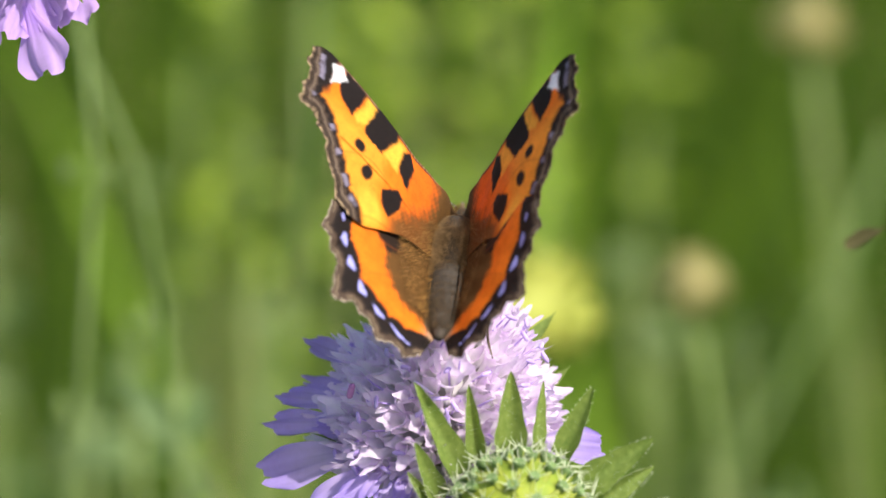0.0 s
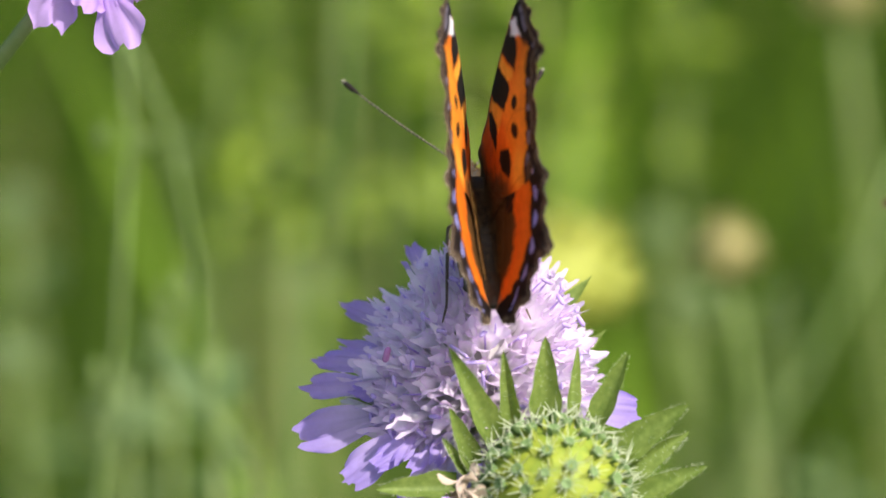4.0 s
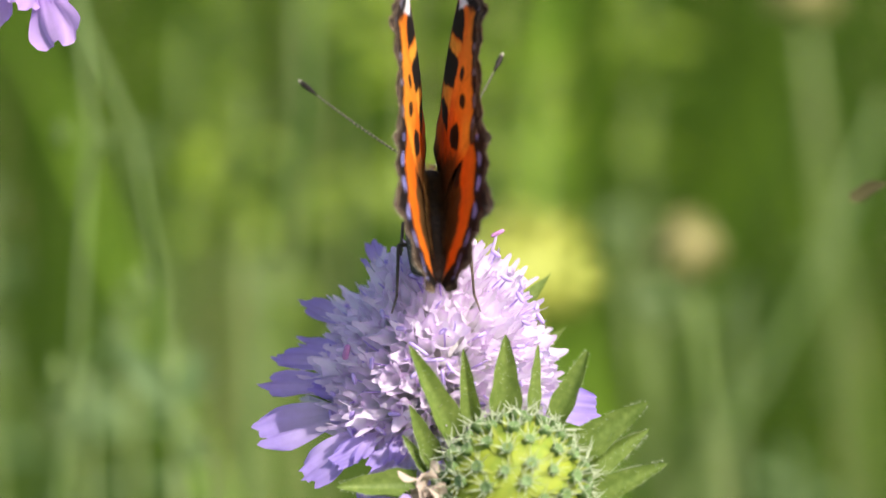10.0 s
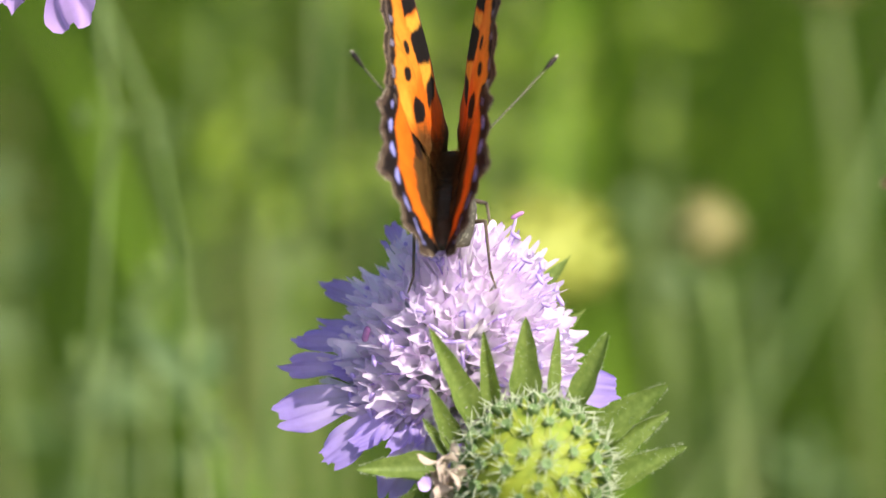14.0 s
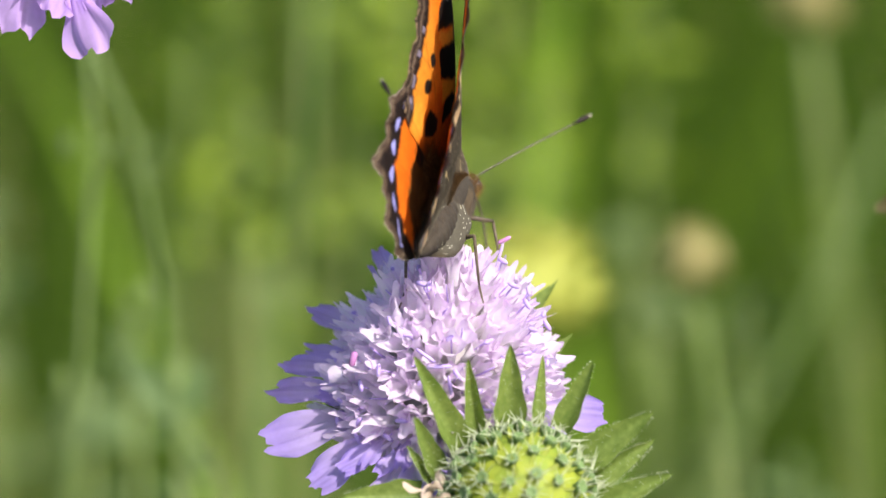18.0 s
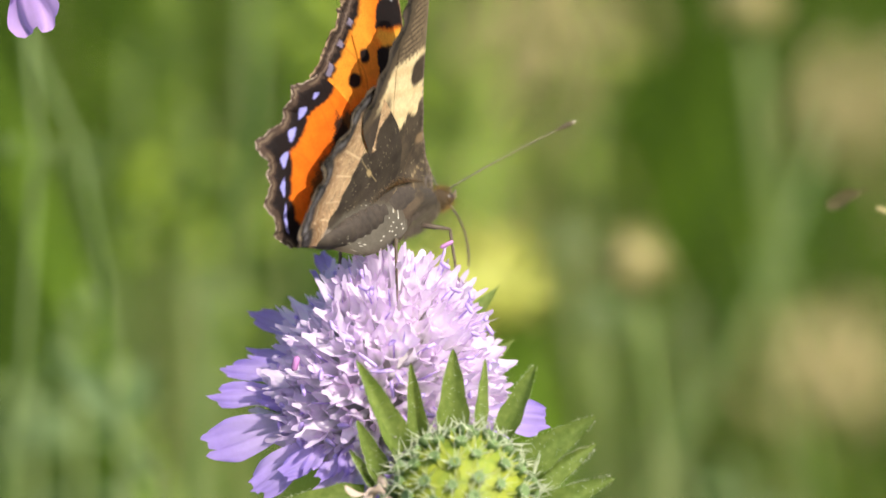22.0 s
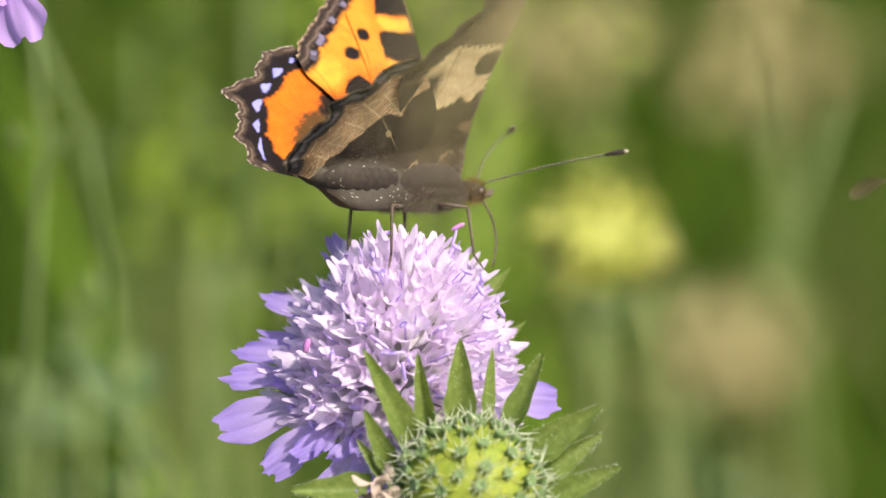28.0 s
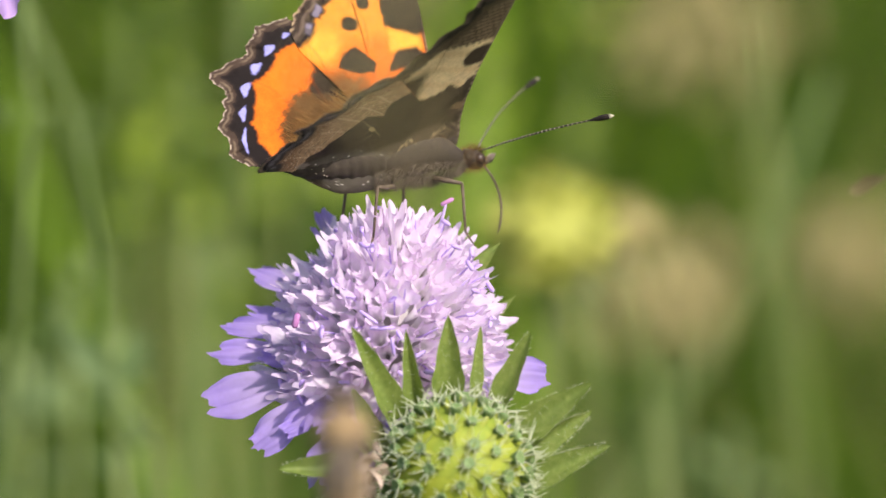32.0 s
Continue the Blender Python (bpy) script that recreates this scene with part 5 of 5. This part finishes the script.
def chest_zone(rd):
    a, y = rd.uniform(math.pi + 0.15, 2 * math.pi - 0.15), rd.uniform(-3.0, 8.6)
    w = 1.75 * math.sqrt(max(0.1, 1 - ((y - 1.5) / 7.6) ** 2))
    b = Vector((w * math.cos(a), y, -1.0 - 0.2 * max(0, y - 1) + 1.6 * w * math.sin(a)))
    return b, Vector((math.cos(a) * 0.6, -1.0, math.sin(a) - 0.2)).normalized(), rd.uniform(0.6, 1.3)


put("back_fur", fur(13000, 31, M_BACK, back_zone), butterfly, TRUNK, "greyish brown fur on the back")
put("chest_fur", fur(6000, 32, M_CHEST, chest_zone), butterfly, pose(0, 0, 0.9 * MM), "dark grey fur under the body")


def head_zone(rd):
    a, y = rd.uniform(0, 2 * math.pi), rd.uniform(4.6, 7.4)
    w = 1.2 * math.sqrt(max(0.1, 1 - ((y - 5.9) / 1.8) ** 2))
    b = Vector((w * math.cos(a), y, -1.75 + w * 0.95 * math.sin(a)))
    return b, Vector((math.cos(a), 0.25, math.sin(a) + 0.25)).normalized(), rd.uniform(0.3, 0.85)


put("head_fur", fur(1500, 35, M_FUR, head_zone), butterfly, FACE, "rusty brown fur on the head")


def rump_zone(rd):
    a, y = rd.uniform(0.5, math.pi - 0.5), rd.uniform(-12.2, -2.6)
    w = 2.05 * math.sqrt(max(0.08, 1 - ((y + 5.0) / 8.4) ** 2))
    return Vector((w * math.cos(a), y, -0.1 - 0.09 * (y + 6) + 1.1 * w * math.sin(a))), Vector((math.cos(a) * 0.5, -1.0, math.sin(a) * 0.45)).normalized(), rd.uniform(0.4, 0.9)


def side_specks(count, seed):
    """Pale scales strewn over the sides of the abdomen."""
    rd = random.Random(seed)
    pcs = []
    for _ in range(count):
        y = rd.uniform(-10.5, -2.8)
        w = 2.08 * math.sqrt(max(0.1, 1 - ((y + 6.3) / 6.6) ** 2))
        a = rd.choice((0, math.pi)) + rd.gauss(0, 0.45)
        c = Vector((w * 1.02 * math.cos(a), y, -0.1 + w * 1.02 * math.sin(a)))
        pcs.append(moved(tube([(0, -0.07 * MM, 0), (0, 0.07 * MM, 0)], 0.05 * MM, 4), Matrix.Translation(c * MM)))
    return mesh_from("pale_scales", *join(pcs), M_PALE)


put("rump_fur", fur(3000, 33, M_RUMP, rump_zone), butterfly, TRUNK, "brown hairs on the abdomen")
put("pale_scales", side_specks(170, 34), butterfly, TRUNK, "whitish specks on the abdomen")
for word, s in (("right", 1), ("left", -1)):
    def wing_zone(rd, s=s):
        y = rd.uniform(-10.5, 3.0)
        x = 0.4 + (7.2 if y < 0 else 4.5) * rd.random() ** 1.6 * (1 + min(0, y + 5) * 0.07)
        return Vector((s * x, y, 0.5)), Vector((s * 0.75, -0.85, rd.uniform(0.0, 0.16))).normalized(), rd.uniform(0.7, 1.7)
    put("wing_fur", fur(3000, 40 + s, M_FUR, wing_zone), wings[word][1], None, "golden brown hairs on the wing base")

# ---- honey bee ----
M_TAN_FUR = surface("tan_fur", (0.4, 0.28, 0.13), (0.3, 0.2, 0.09), 1200, 0.75, vary=0.3)


def bee_parts(ob):
    def shell(name, stations, color, parent, label=""):
        v, fc = loft(stations, 16)
        tint = np.array([color((c[1]) / MM) for c in v])
        return put(name, mesh_from(name, v, fc, M_BEE, tint), parent, None, label)

    shell("abdomen", [(-1.6 - 0.4 * i, -0.04 * i, w, w * 0.88) for i, w in enumerate((0.6, 1.3, 1.8, 2.1, 2.2, 2.3, 2.3, 2.3, 2.25, 2.2, 2.1, 2.0, 1.8, 1.6, 1.4, 1.1, 0.8, 0.4))],
          lambda y: (0.36, 0.25, 0.12) if (y * 0.62) % 1 < 0.42 else (0.1, 0.072, 0.045), ob, "banded brown abdomen")
    shell("thorax", [(2.2, 0, 0.5, 0.5), (1.8, 0.1, 1.7, 1.5), (0.4, 0.2, 2.3, 2.0), (-1.0, 0.1, 2.0, 1.8), (-1.8, 0, 0.7, 0.7)], lambda y: (0.36, 0.25, 0.12), ob, "tan furry thorax")
    shell("head", [(4.2, -0.4, 0.4, 0.5), (3.8, -0.3, 1.6, 1.1), (2.9, -0.1, 2.0, 1.3), (2.3, 0, 0.8, 0.8)], lambda y: (0.11, 0.078, 0.045), ob)
    for s in (-1, 1):
        v, fc = leaf(6.5 * MM, 2.0 * MM, 0.05, 0.05, 10, 5)
        put("wing", mesh_from("wing", v, fc, M_GAUZE), ob, pose(s * 1.2 * MM, 0.4 * MM, 1.6 * MM, 8, 0, 180 - s * 16))
        put("antenna", mesh_from("antenna", *tube([(s * 0.5 * MM, 4 * MM, 0), (s * 1.2 * MM, 5.0 * MM, 0.4 * MM), (s * 1.9 * MM, 6.4 * MM, -0.2 * MM)], 0.12 * MM, 6), M_LEG), ob)
        for y0 in (1.2, 0.0, -1.2):
            put("leg", mesh_from("leg", *tube([(s * 1.4 * MM, y0 * MM, -1.2 * MM), (s * 3.0 * MM, (y0 * 1.6) * MM, -1.8 * MM), (s * 3.6 * MM, (y0 * 2.2) * MM, -4.2 * MM)], [0.3 * MM, 0.28 * MM, 0.12 * MM], 7), M_LEG), ob)


bee = thing("honey_bee", PLAN @ pose(-6 * MM, -64 * MM, -70 * MM, 78, 0, 0), "brown banded honey bee flying up past the flower", "bee")
bee_parts(bee)
BEE_FUR = fur(1400, 71, M_TAN_FUR, lambda rd: (lambda a, y: (Vector((1.95 * math.cos(a), y, 0.15 + 1.75 * math.sin(a))), Vector((math.cos(a), 0.2, math.sin(a))).normalized(), rd.uniform(0.4, 0.9)))(rd.uniform(0, 6.28), rd.uniform(-1.2, 1.6)))
put("fur", BEE_FUR, bee, None, "tan fur on the thorax")


# ---- what moves ----
# seconds; place in the plan right and up (mm); heading from straight away to the right, nose up, roll; left and right forewing raised; hindwings raised beyond them; left and right forewing swept
PERCH = [(0, 3.1, 2.8, 8.7, 45.1, -0.3, 57.9, 53.5, -1, 1.7, -2.5, -4.5), (0.6, 2.8, 3.2, 5.9, 44.9, -0.5, 45.3, 43.3, 1.3, 1.3, -0.1, -3.5), (1, 2.7, 3.3, 3.7, 45.6, -0.6, 29, 31.8, 2.9, 1.1, 2, -2), (1.4, 2.4, 3.9, 3.7, 44.7, -0.9, 43.3, 35.9, 2.5, 0.9, -0.7, -2.4), (1.6, 2.5, 3.9, 3.1, 44.7, -1, 53.6, 44.8, 2.3, 0.9, -2.3, -2.9), (1.8, 2.5, 3.9, 2.5, 44.9, -1.1, 77.2, 62.6, 2.2, 0.9, -3.8, -3.7), (2, 2.8, 3.7, 1.1, 45.4, -1.2, 84.2, 81.3, 2.2, 0.8, -3.9, -3.7), (2.2, 2.5, 4, 0.8, 44.4, -1.3, 86, 84.3, 1.4, 0.1, -3, -3.8), (2.5, 3, 4.2, -1.1, 44.2, -1.4, 88, 85.5, 0.4, -0.8, -2.4, -3.8), (4.5, 2.1, 2.9, -5.9, 51.3, -2.2, 71.6, 77.1, 1, 1.1, -2.5, -4.2), (5, 2, 3.2, -5.7, 54.5, -2.4, 69, 79.4, 0.7, 1.1, -4.1, -5.6), (5.5, 1.7, 2.8, -4.9, 55.9, -2.3, 74.5, 81.5, 0.7, 0.5, -5.3, -5.9), (6, 2.2, 2.6, -6.2, 54.5, -2.1, 72.3, 80.2, 0.8, -0.2, -4.2, -5.7), (6.5, 2.8, 2.7, -6, 54.1, -1.9, 67.8, 81.2, 0.8, -0.7, -4.8, -4.8), (7, 2.7, 2.4, -5.5, 54.7, -1.8, 65.8, 83.2, 0.9, -1.2, -6.8, -5), (7.5, 1.6, 3, -3.5, 52.1, -1.7, 67.9, 80.5, 0.9, -1.6, -5.4, -4.5), (8, 1.7, 4, -2.8, 49, -1.6, 59.5, 75.3, 1, -1.1, -5.8, -4.1), (8.5, 1.6, 3.3, -2.7, 49.2, -1.6, 58, 69.4, 0.3, -0.5, -4.1, -2.9), (9, 1.4, 3.7, -2.9, 42.3, -1.6, 80, 72.8, 1.4, 1.3, -5.9, -3), (10, 1.5, 3.9, -2, 39.4, -1.2, 79.4, 77.4, 1.6, 0.7, -6, -1.6), (10.5, 1.8, 3.4, -2.8, 39.9, -1, 76.5, 78.2, 1.8, 0.4, -6.2, -0.8), (11, 1.5, 3, -2, 40, -0.8, 78.2, 77, 2, 0.6, -6.3, 0.1), (11.5, 1.7, 3, -2.5, 39.4, -0.7, 81.4, 82.9, 2.4, 0.7, -6.6, 0.9), (12, 1.6, 3, -2.5, 38.2, -0.7, 80.9, 84, 2.7, 1, -6.9, 1.9), (12.5, 1.6, 2.9, -0.9, 37.7, -1.5, 83.1, 79.9, 2.3, 1.5, -5.2, 1.8), (13, 1.8, 3.2, 0.4, 35.5, -2.3, 77.4, 72.2, 1.8, 2, -4, 1.9), (13.5, 1.6, 3.7, 3.4, 35, -3, 76.8, 66.9, 1.3, 2.5, -1.6, 1.4), (14, 1.3, 4.4, 6.2, 34, -3.1, 77.4, 71, 1.1, 2.7, -1.6, 1.1), (14.5, 1.7, 4.5, 8.8, 34, -3.4, 83.4, 74.1, 1, 2.9, -1.9, 0.8), (15, 2.3, 4.6, 11.9, 32.4, -3.7, 88.3, 69.2, 0.9, 3.1, -2.4, 0.3), (15.5, 2.6, 4.5, 14.5, 31.1, -3.9, 91.7, 67.7, 0.9, 2.8, -3.2, -1.1), (17.5, 2.6, 5.8, 16.7, 29.1, -4.1, 94.7, 70.6, 0.7, 1.5, -4.9, -3.5), (19, 1.9, 5.4, 18.6, 31.9, -4.1, 94.9, 72.2, 0.4, 0.1, -6.2, -5.3), (21.2, 2.7, 5.4, 31.5, 29, -2.8, 93.9, 62, 3.5, 1.9, -4.4, -6.4), (22, 2.2, 5.9, 39.4, 23.6, -2.5, 94.5, 62.2, 3.5, 2.4, -2.7, -6.8), (22.5, 1.9, 5.9, 43.2, 25.8, -2.6, 87.4, 62.3, 2, 2.1, -2, -7.1), (23, 2.6, 7.4, 44.9, 24.1, -2.7, 92.4, 62.4, 0.6, 1.9, -1.8, -7.6), (24, 3.2, 8.1, 49.9, 20.6, -2.8, 76.7, 36, -2.3, 2.4, -1.5, -9), (25, 2.3, 7.7, 47.4, 18.9, -4.2, 80.5, 46, 2.1, 1.5, 2.6, -7.2), (25.5, 2.5, 8, 49.1, 18.6, -3.8, 69.9, 44.1, 1.5, 1.6, 2.1, -6.6), (27.5, 2.6, 8.6, 51.8, 8.7, -2.6, 57, 31.3, -1.1, 2.2, -2.7, -4.3), (28, 3.1, 8.3, 54.7, 7, -2.3, 63.4, 43.4, -1.7, 2.3, -1.9, -2.5), (28.5, 2.9, 8, 56.4, 6.6, -1.9, 69.2, 54.5, -1.6, 0, -1.2, -0.6), (29, 2.9, 8.1, 57, 6.8, -1.3, 72, 56.7, -1.5, -2.3, -1.2, 0.4), (29.5, 3.2, 8.4, 57, 7.6, -0.2, 62.7, 56.1, -0.6, -1.8, -2.5, -1.5), (30, 3.4, 8.7, 59.3, 10.1, 1, 51.9, 24.1, -0.7, -1.2, -2.5, -0.8), (30.3, 4.1, 8.5, 60.5, 12.4, 1.7, 59.6, 26.5, -0.5, -0.9, -2.4, -0.4), (31, 3.5, 8.9, 64.4, 13.3, 3.3, 57, 26.3, 0.1, -0.1, -0.7, -0.8), (32, 3.5, 8.3, 64.3, 13.9, 3.1, 67.3, 35.8, 0.1, -0.1, -0.4, 0.4)]
# feelers: seconds, degrees raised, degrees turned aside
FEELER_RIGHT = [(0, -13, 3), (1, -13, 3.2), (5, -3.3, 2.2), (8, 6, 4), (12, 21.4, 6.7), (13.5, 15.1, -3.8), (15, 4.8, -4.8), (17.5, -8, -7), (18.2, -8, -7), (19, -3.1, -7.1), (22, -0.5, 0.6), (24, -6.5, 8.3), (25, -5.3, -3.2), (28, -2.4, -0.4), (29, -3.9, 2), (31, -1.1, -18.2), (32, -1, -16)]
FEELER_LEFT = [(0, -15, 6), (1, -14, 6), (5, -17, 2.3), (8.5, -12.3, 5.8), (12, 6.3, 8), (13.5, 8.4, 0.3), (15, 11.3, -0.2), (28, 7.6, -4.1), (29, 8.1, -0.1), (31, 3, -3), (32, 3, -3)]
# sway of the flower head: seconds, right and up in mm
SWAY = [(0, -0.26, -0.51), (1, -0.10, -0.37), (2, -0.17, -0.22), (4.5, -0.12, -0.30), (6, -0.18, -0.23), (8, -0.08, -0.33), (10, -0.19, -0.29), (12, -0.21, -0.23), (13, 0.0, 0.0), (14, -0.21, -0.21), (15, 0.02, 0.07), (17.5, 0.08, 0.48), (18, 0.03, 0.14), (19, -0.03, 0.06), (20, 0.14, 0.72), (21, 0.13, 0.42), (22, 0.02, 0.08), (23, -0.06, 0.18), (24, 0.40, 1.01), (25, 0.22, 0.46), (25.5, 0.02, 0.42), (27.5, 0.30, 0.51), (28, 0.48, 0.85), (29, 0.36, 0.83), (30, 0.69, 1.38), (31, 0.58, 1.14), (32, 0.58, 1.15)]
UPPER_SWAY = [(0, -2.68, -0.02), (0.5, -2.81, -0.93), (1, 0.56, 0.12), (1.5, 4.05, 0.99), (2, 4.62, -1.01), (2.5, 1.78, -2.15), (4.5, 1.76, 0.36), (5, 3.17, 1.49), (5.5, 2.00, 0.55), (6, 0.55, -0.78), (6.5, -0.02, -1.39), (7, -0.68, -0.92), (7.5, -0.65, -0.37), (8, 0.52, -0.58), (8.5, 1.57, -0.08), (9, 2.41, 0.76), (9.5, 1.02, 0.43), (10, -0.92, -0.84), (10.5, -1.88, -1.58), (11, -1.29, -0.84), (11.5, 0.10, 0.07), (12, 1.73, 0.80), (12.5, 1.55, 0.84), (13, 0.00, -0.00), (13.5, -1.61, -0.58), (14, -1.42, -0.81), (14.5, -0.73, -0.59), (15, 0.75, -0.18), (15.5, 2.19, 0.35), (17.5, -0.10, -0.97), (18, 2.15, -0.52), (18.5, 4.46, 1.14), (19, 3.49, 0.85), (19.5, 1.22, -0.88), (20, -1.26, -1.71), (20.5, -1.11, -0.92), (21, 0.32, -0.25), (21.5, 2.39, -0.79), (22, 2.50, 2.14), (22.5, -0.64, 3.78), (23, -2.18, 2.49), (23.5, -0.77, 0.84), (24, 0.71, 0.34), (24.5, 0.61, -1.28), (25, -0.15, -2.63), (25.5, -1.79, 0.11), (27.5, 0.30, -0.34), (28, 0.48, -0.05), (29, -0.42, 0.89), (30, -0.40, 0.17), (31, -1.73, -0.25), (32, -0.99, 0.06)]

# grass spikes, each: seconds, where its plume shows on the subject's plane, right and up in mm
SPIKE_ROWS = (
    [(0, 75, 12), (18.4, 70, 14), (19.2, 50, 18), (20, 40, 26), (21.2, 30.6, 21.4), (22, 18.9, 23.4), (22.5, 29.8, 24.8), (23.2, 42.8, 27.2), (24, 37.3, 2.1), (25.5, 36.8, 5.3), (27.5, 39.8, 19.1), (28, 41.2, 18.6), (29, 45.6, 17.6), (30, 44.4, 14.4), (31, 39.4, 14.5), (32, 35.8, 19.9)],
    [(0, 80, -18), (19, 74, -18), (20, 38, -5), (21.2, 39.7, -13.7), (22, 49.5, -13.4), (23, 28.9, -4.1), (24, 58, -30), (25.5, 58, -30), (27.5, 40.4, -12.4), (28, 37.7, -12.7), (29, 40.1, -10.9), (30, 38.9, -7.6), (31, 37.6, -7.5), (32, 32.2, -8.6)],
    [(0, -80, 14), (18.4, -64, 14), (19, -34, 12), (19.6, -18, 14), (20.4, 1, 17), (21.2, 14, 16), (21.8, 15, 10), (22.6, 14, 8), (23.2, 15, 8), (24, 19, 9), (25.5, 20, 9), (27.5, 8, 17), (28, 6, 19), (29, 18, 27), (29.5, 16, 25), (30.3, 2, 23), (31, 2, 23), (32, 0, 20)],
    [(0, 85, 0), (19, 80, 4), (20, 42.3, 18.2), (21, 45.6, 10.5), (22, 52.9, 15.5), (23, 48.7, 14.1), (24, 26.8, 2.7), (25.5, 27.5, 5.0), (27.5, 20.4, 20.9), (28, 19.7, 20.4), (29, 27.9, 19.1), (30.5, 50.1, -5.5), (32, 54.2, -4.1)],
    [(0, -90, 12), (17.8, -86, 12), (18.5, -60, 12), (19, -40, 13), (19.5, -21, 6), (20, -25, 22), (20.5, -58, 20), (21.2, -90, 10), (32, -90, 8)],
)
# sway of the yellow head behind
YELLOW_SWAY = [(0, 0.0, 0.0), (2, 1.5, 0.5), (4.5, 0.5, 0.0), (7, 0.8, -0.2), (9, 0.6, 0.0), (12, 0.8, 0.4), (15.5, 0.4, 0.0), (18.5, 1.0, 0.0), (19, 7.0, 1.3), (19.6, 19.4, 3.0), (20, 20.3, 4.0), (20.5, 11.0, 3.5), (21, 2.0, 1.5), (22, 1.0, 0.5), (22.5, 10.5, 1.5), (23, 31.0, 6.5), (23.6, 13.0, 3.0), (24.2, 4.5, 1.0), (24.8, 6.5, 0.8), (25.5, 13.0, 0.7), (27.5, 9.2, 2.6), (28, 14.2, 4.3), (28.6, 11.6, 3.4), (29.2, 9.5, 2.0), (30, 8.3, 1.1), (31, 11.6, 2.1), (32, 10.5, 2.5)]

# the bee: seconds, right and up in mm, heading, roll
BEE_ROWS = [(0, 12, -90, 0, 0), (30.8, 10, -80, -4, 0), (31.4, 4.4, -32.0, -4, 4), (31.7, 1.7, -21.8, 0, 6), (32, -1.5, -17.2, 4, 0)]


def depth_at(t):
    return float(np.interp(t, (0, 13.5, 21, 24, 32), (-2.0, -2.0, 1.5, 3.0, 3.0)))


def motions():
    walk(butterfly, [(t, PLAN @ pose(x * MM, depth_at(t) * MM, z * MM, 0, 0, -head) @ pose(0, 0, 0, nose, roll, 0)) for t, x, z, head, nose, roll, *_ in PERCH])
    for word, s in (("right", 1), ("left", -1)):
        fore, hind = wings[word]
        fore_rows, hind_rows = [], []
        for t, x, z, head, nose, roll, left, right, more_left, more_right, sweep_left, sweep_right in PERCH:
            up, more, sweep = (right, more_right, sweep_right) if s > 0 else (left, more_left, sweep_left)
            root = pose(s * HINGE_X * MM, 0, HINGE_Z * MM)
            swing = pose(0, 1.0 * MM, 0, 0, 0, s * sweep) @ pose(0, -1.0 * MM, 0)
            fore_rows.append((t, root @ pose(0, 0, 0, 0, -s * up, 0) @ swing))
            hind_rows.append((t, root @ pose(0, 0, 0, 0, -s * (up + more), 0)))
        walk(fore, fore_rows)
        walk(hind, hind_rows)
    for leg, hip in legs:
        walk(leg, [(row[0], pose(hip.x * MM, hip.y * MM, hip.z * MM, -row[4])) for row in PERCH])
    for s, rows in ((1, FEELER_RIGHT), (-1, FEELER_LEFT)):
        walk(feelers[s], [(t, FACE @ pose(0, 7 * MM, -1.1 * MM, up, 0, aside) @ pose(0, -7 * MM, 1.1 * MM)) for t, up, aside in rows])
    base = facing(FLOWER_AT, FLOWER_AXIS)
    turn = PLAN.to_3x3()
    walk(flower, [(t, Matrix.Translation(turn @ Vector((x * MM, 0, z * MM))) @ base) for t, x, z in SWAY])
    base_up = facing(UL_AT, UL_AXIS, 20)
    walk(upper_flower, [(t, Matrix.Translation(turn @ Vector((x * MM, 0, z * MM))) @ base_up) for t, x, z in UPPER_SWAY])
    for (spike, depth), rows in zip(SPIKES, SPIKE_ROWS):
        walk(spike, [(t, Matrix.Translation(far_point(x, z, depth))) for t, x, z in rows])
    base_y = facing(YELLOW_AT, axis_plan(0.1, -0.35, 0.9))
    walk(yellow_head, [(t, Matrix.Translation(turn @ Vector((x * 1.4 * MM, 0, z * 1.4 * MM))) @ base_y) for t, x, z in YELLOW_SWAY])
    walk(dry, [(t, Matrix.Translation(in_plan(x, 30, z))) for t, x, z in ((0, 51.6, 5.0), (10, 52.8, 6.2), (15.5, 54.4, 5.6), (21.2, 56, 7), (28, 58, 7), (32, 59.4, 4.8))])
    walk(bee, [(t, PLAN @ pose(x * MM, -88 * MM, z * MM, 78, 0, turn_z) @ pose(0, 0, 0, 0, roll, 0)) for t, x, z, turn_z, roll in BEE_ROWS])


motions()
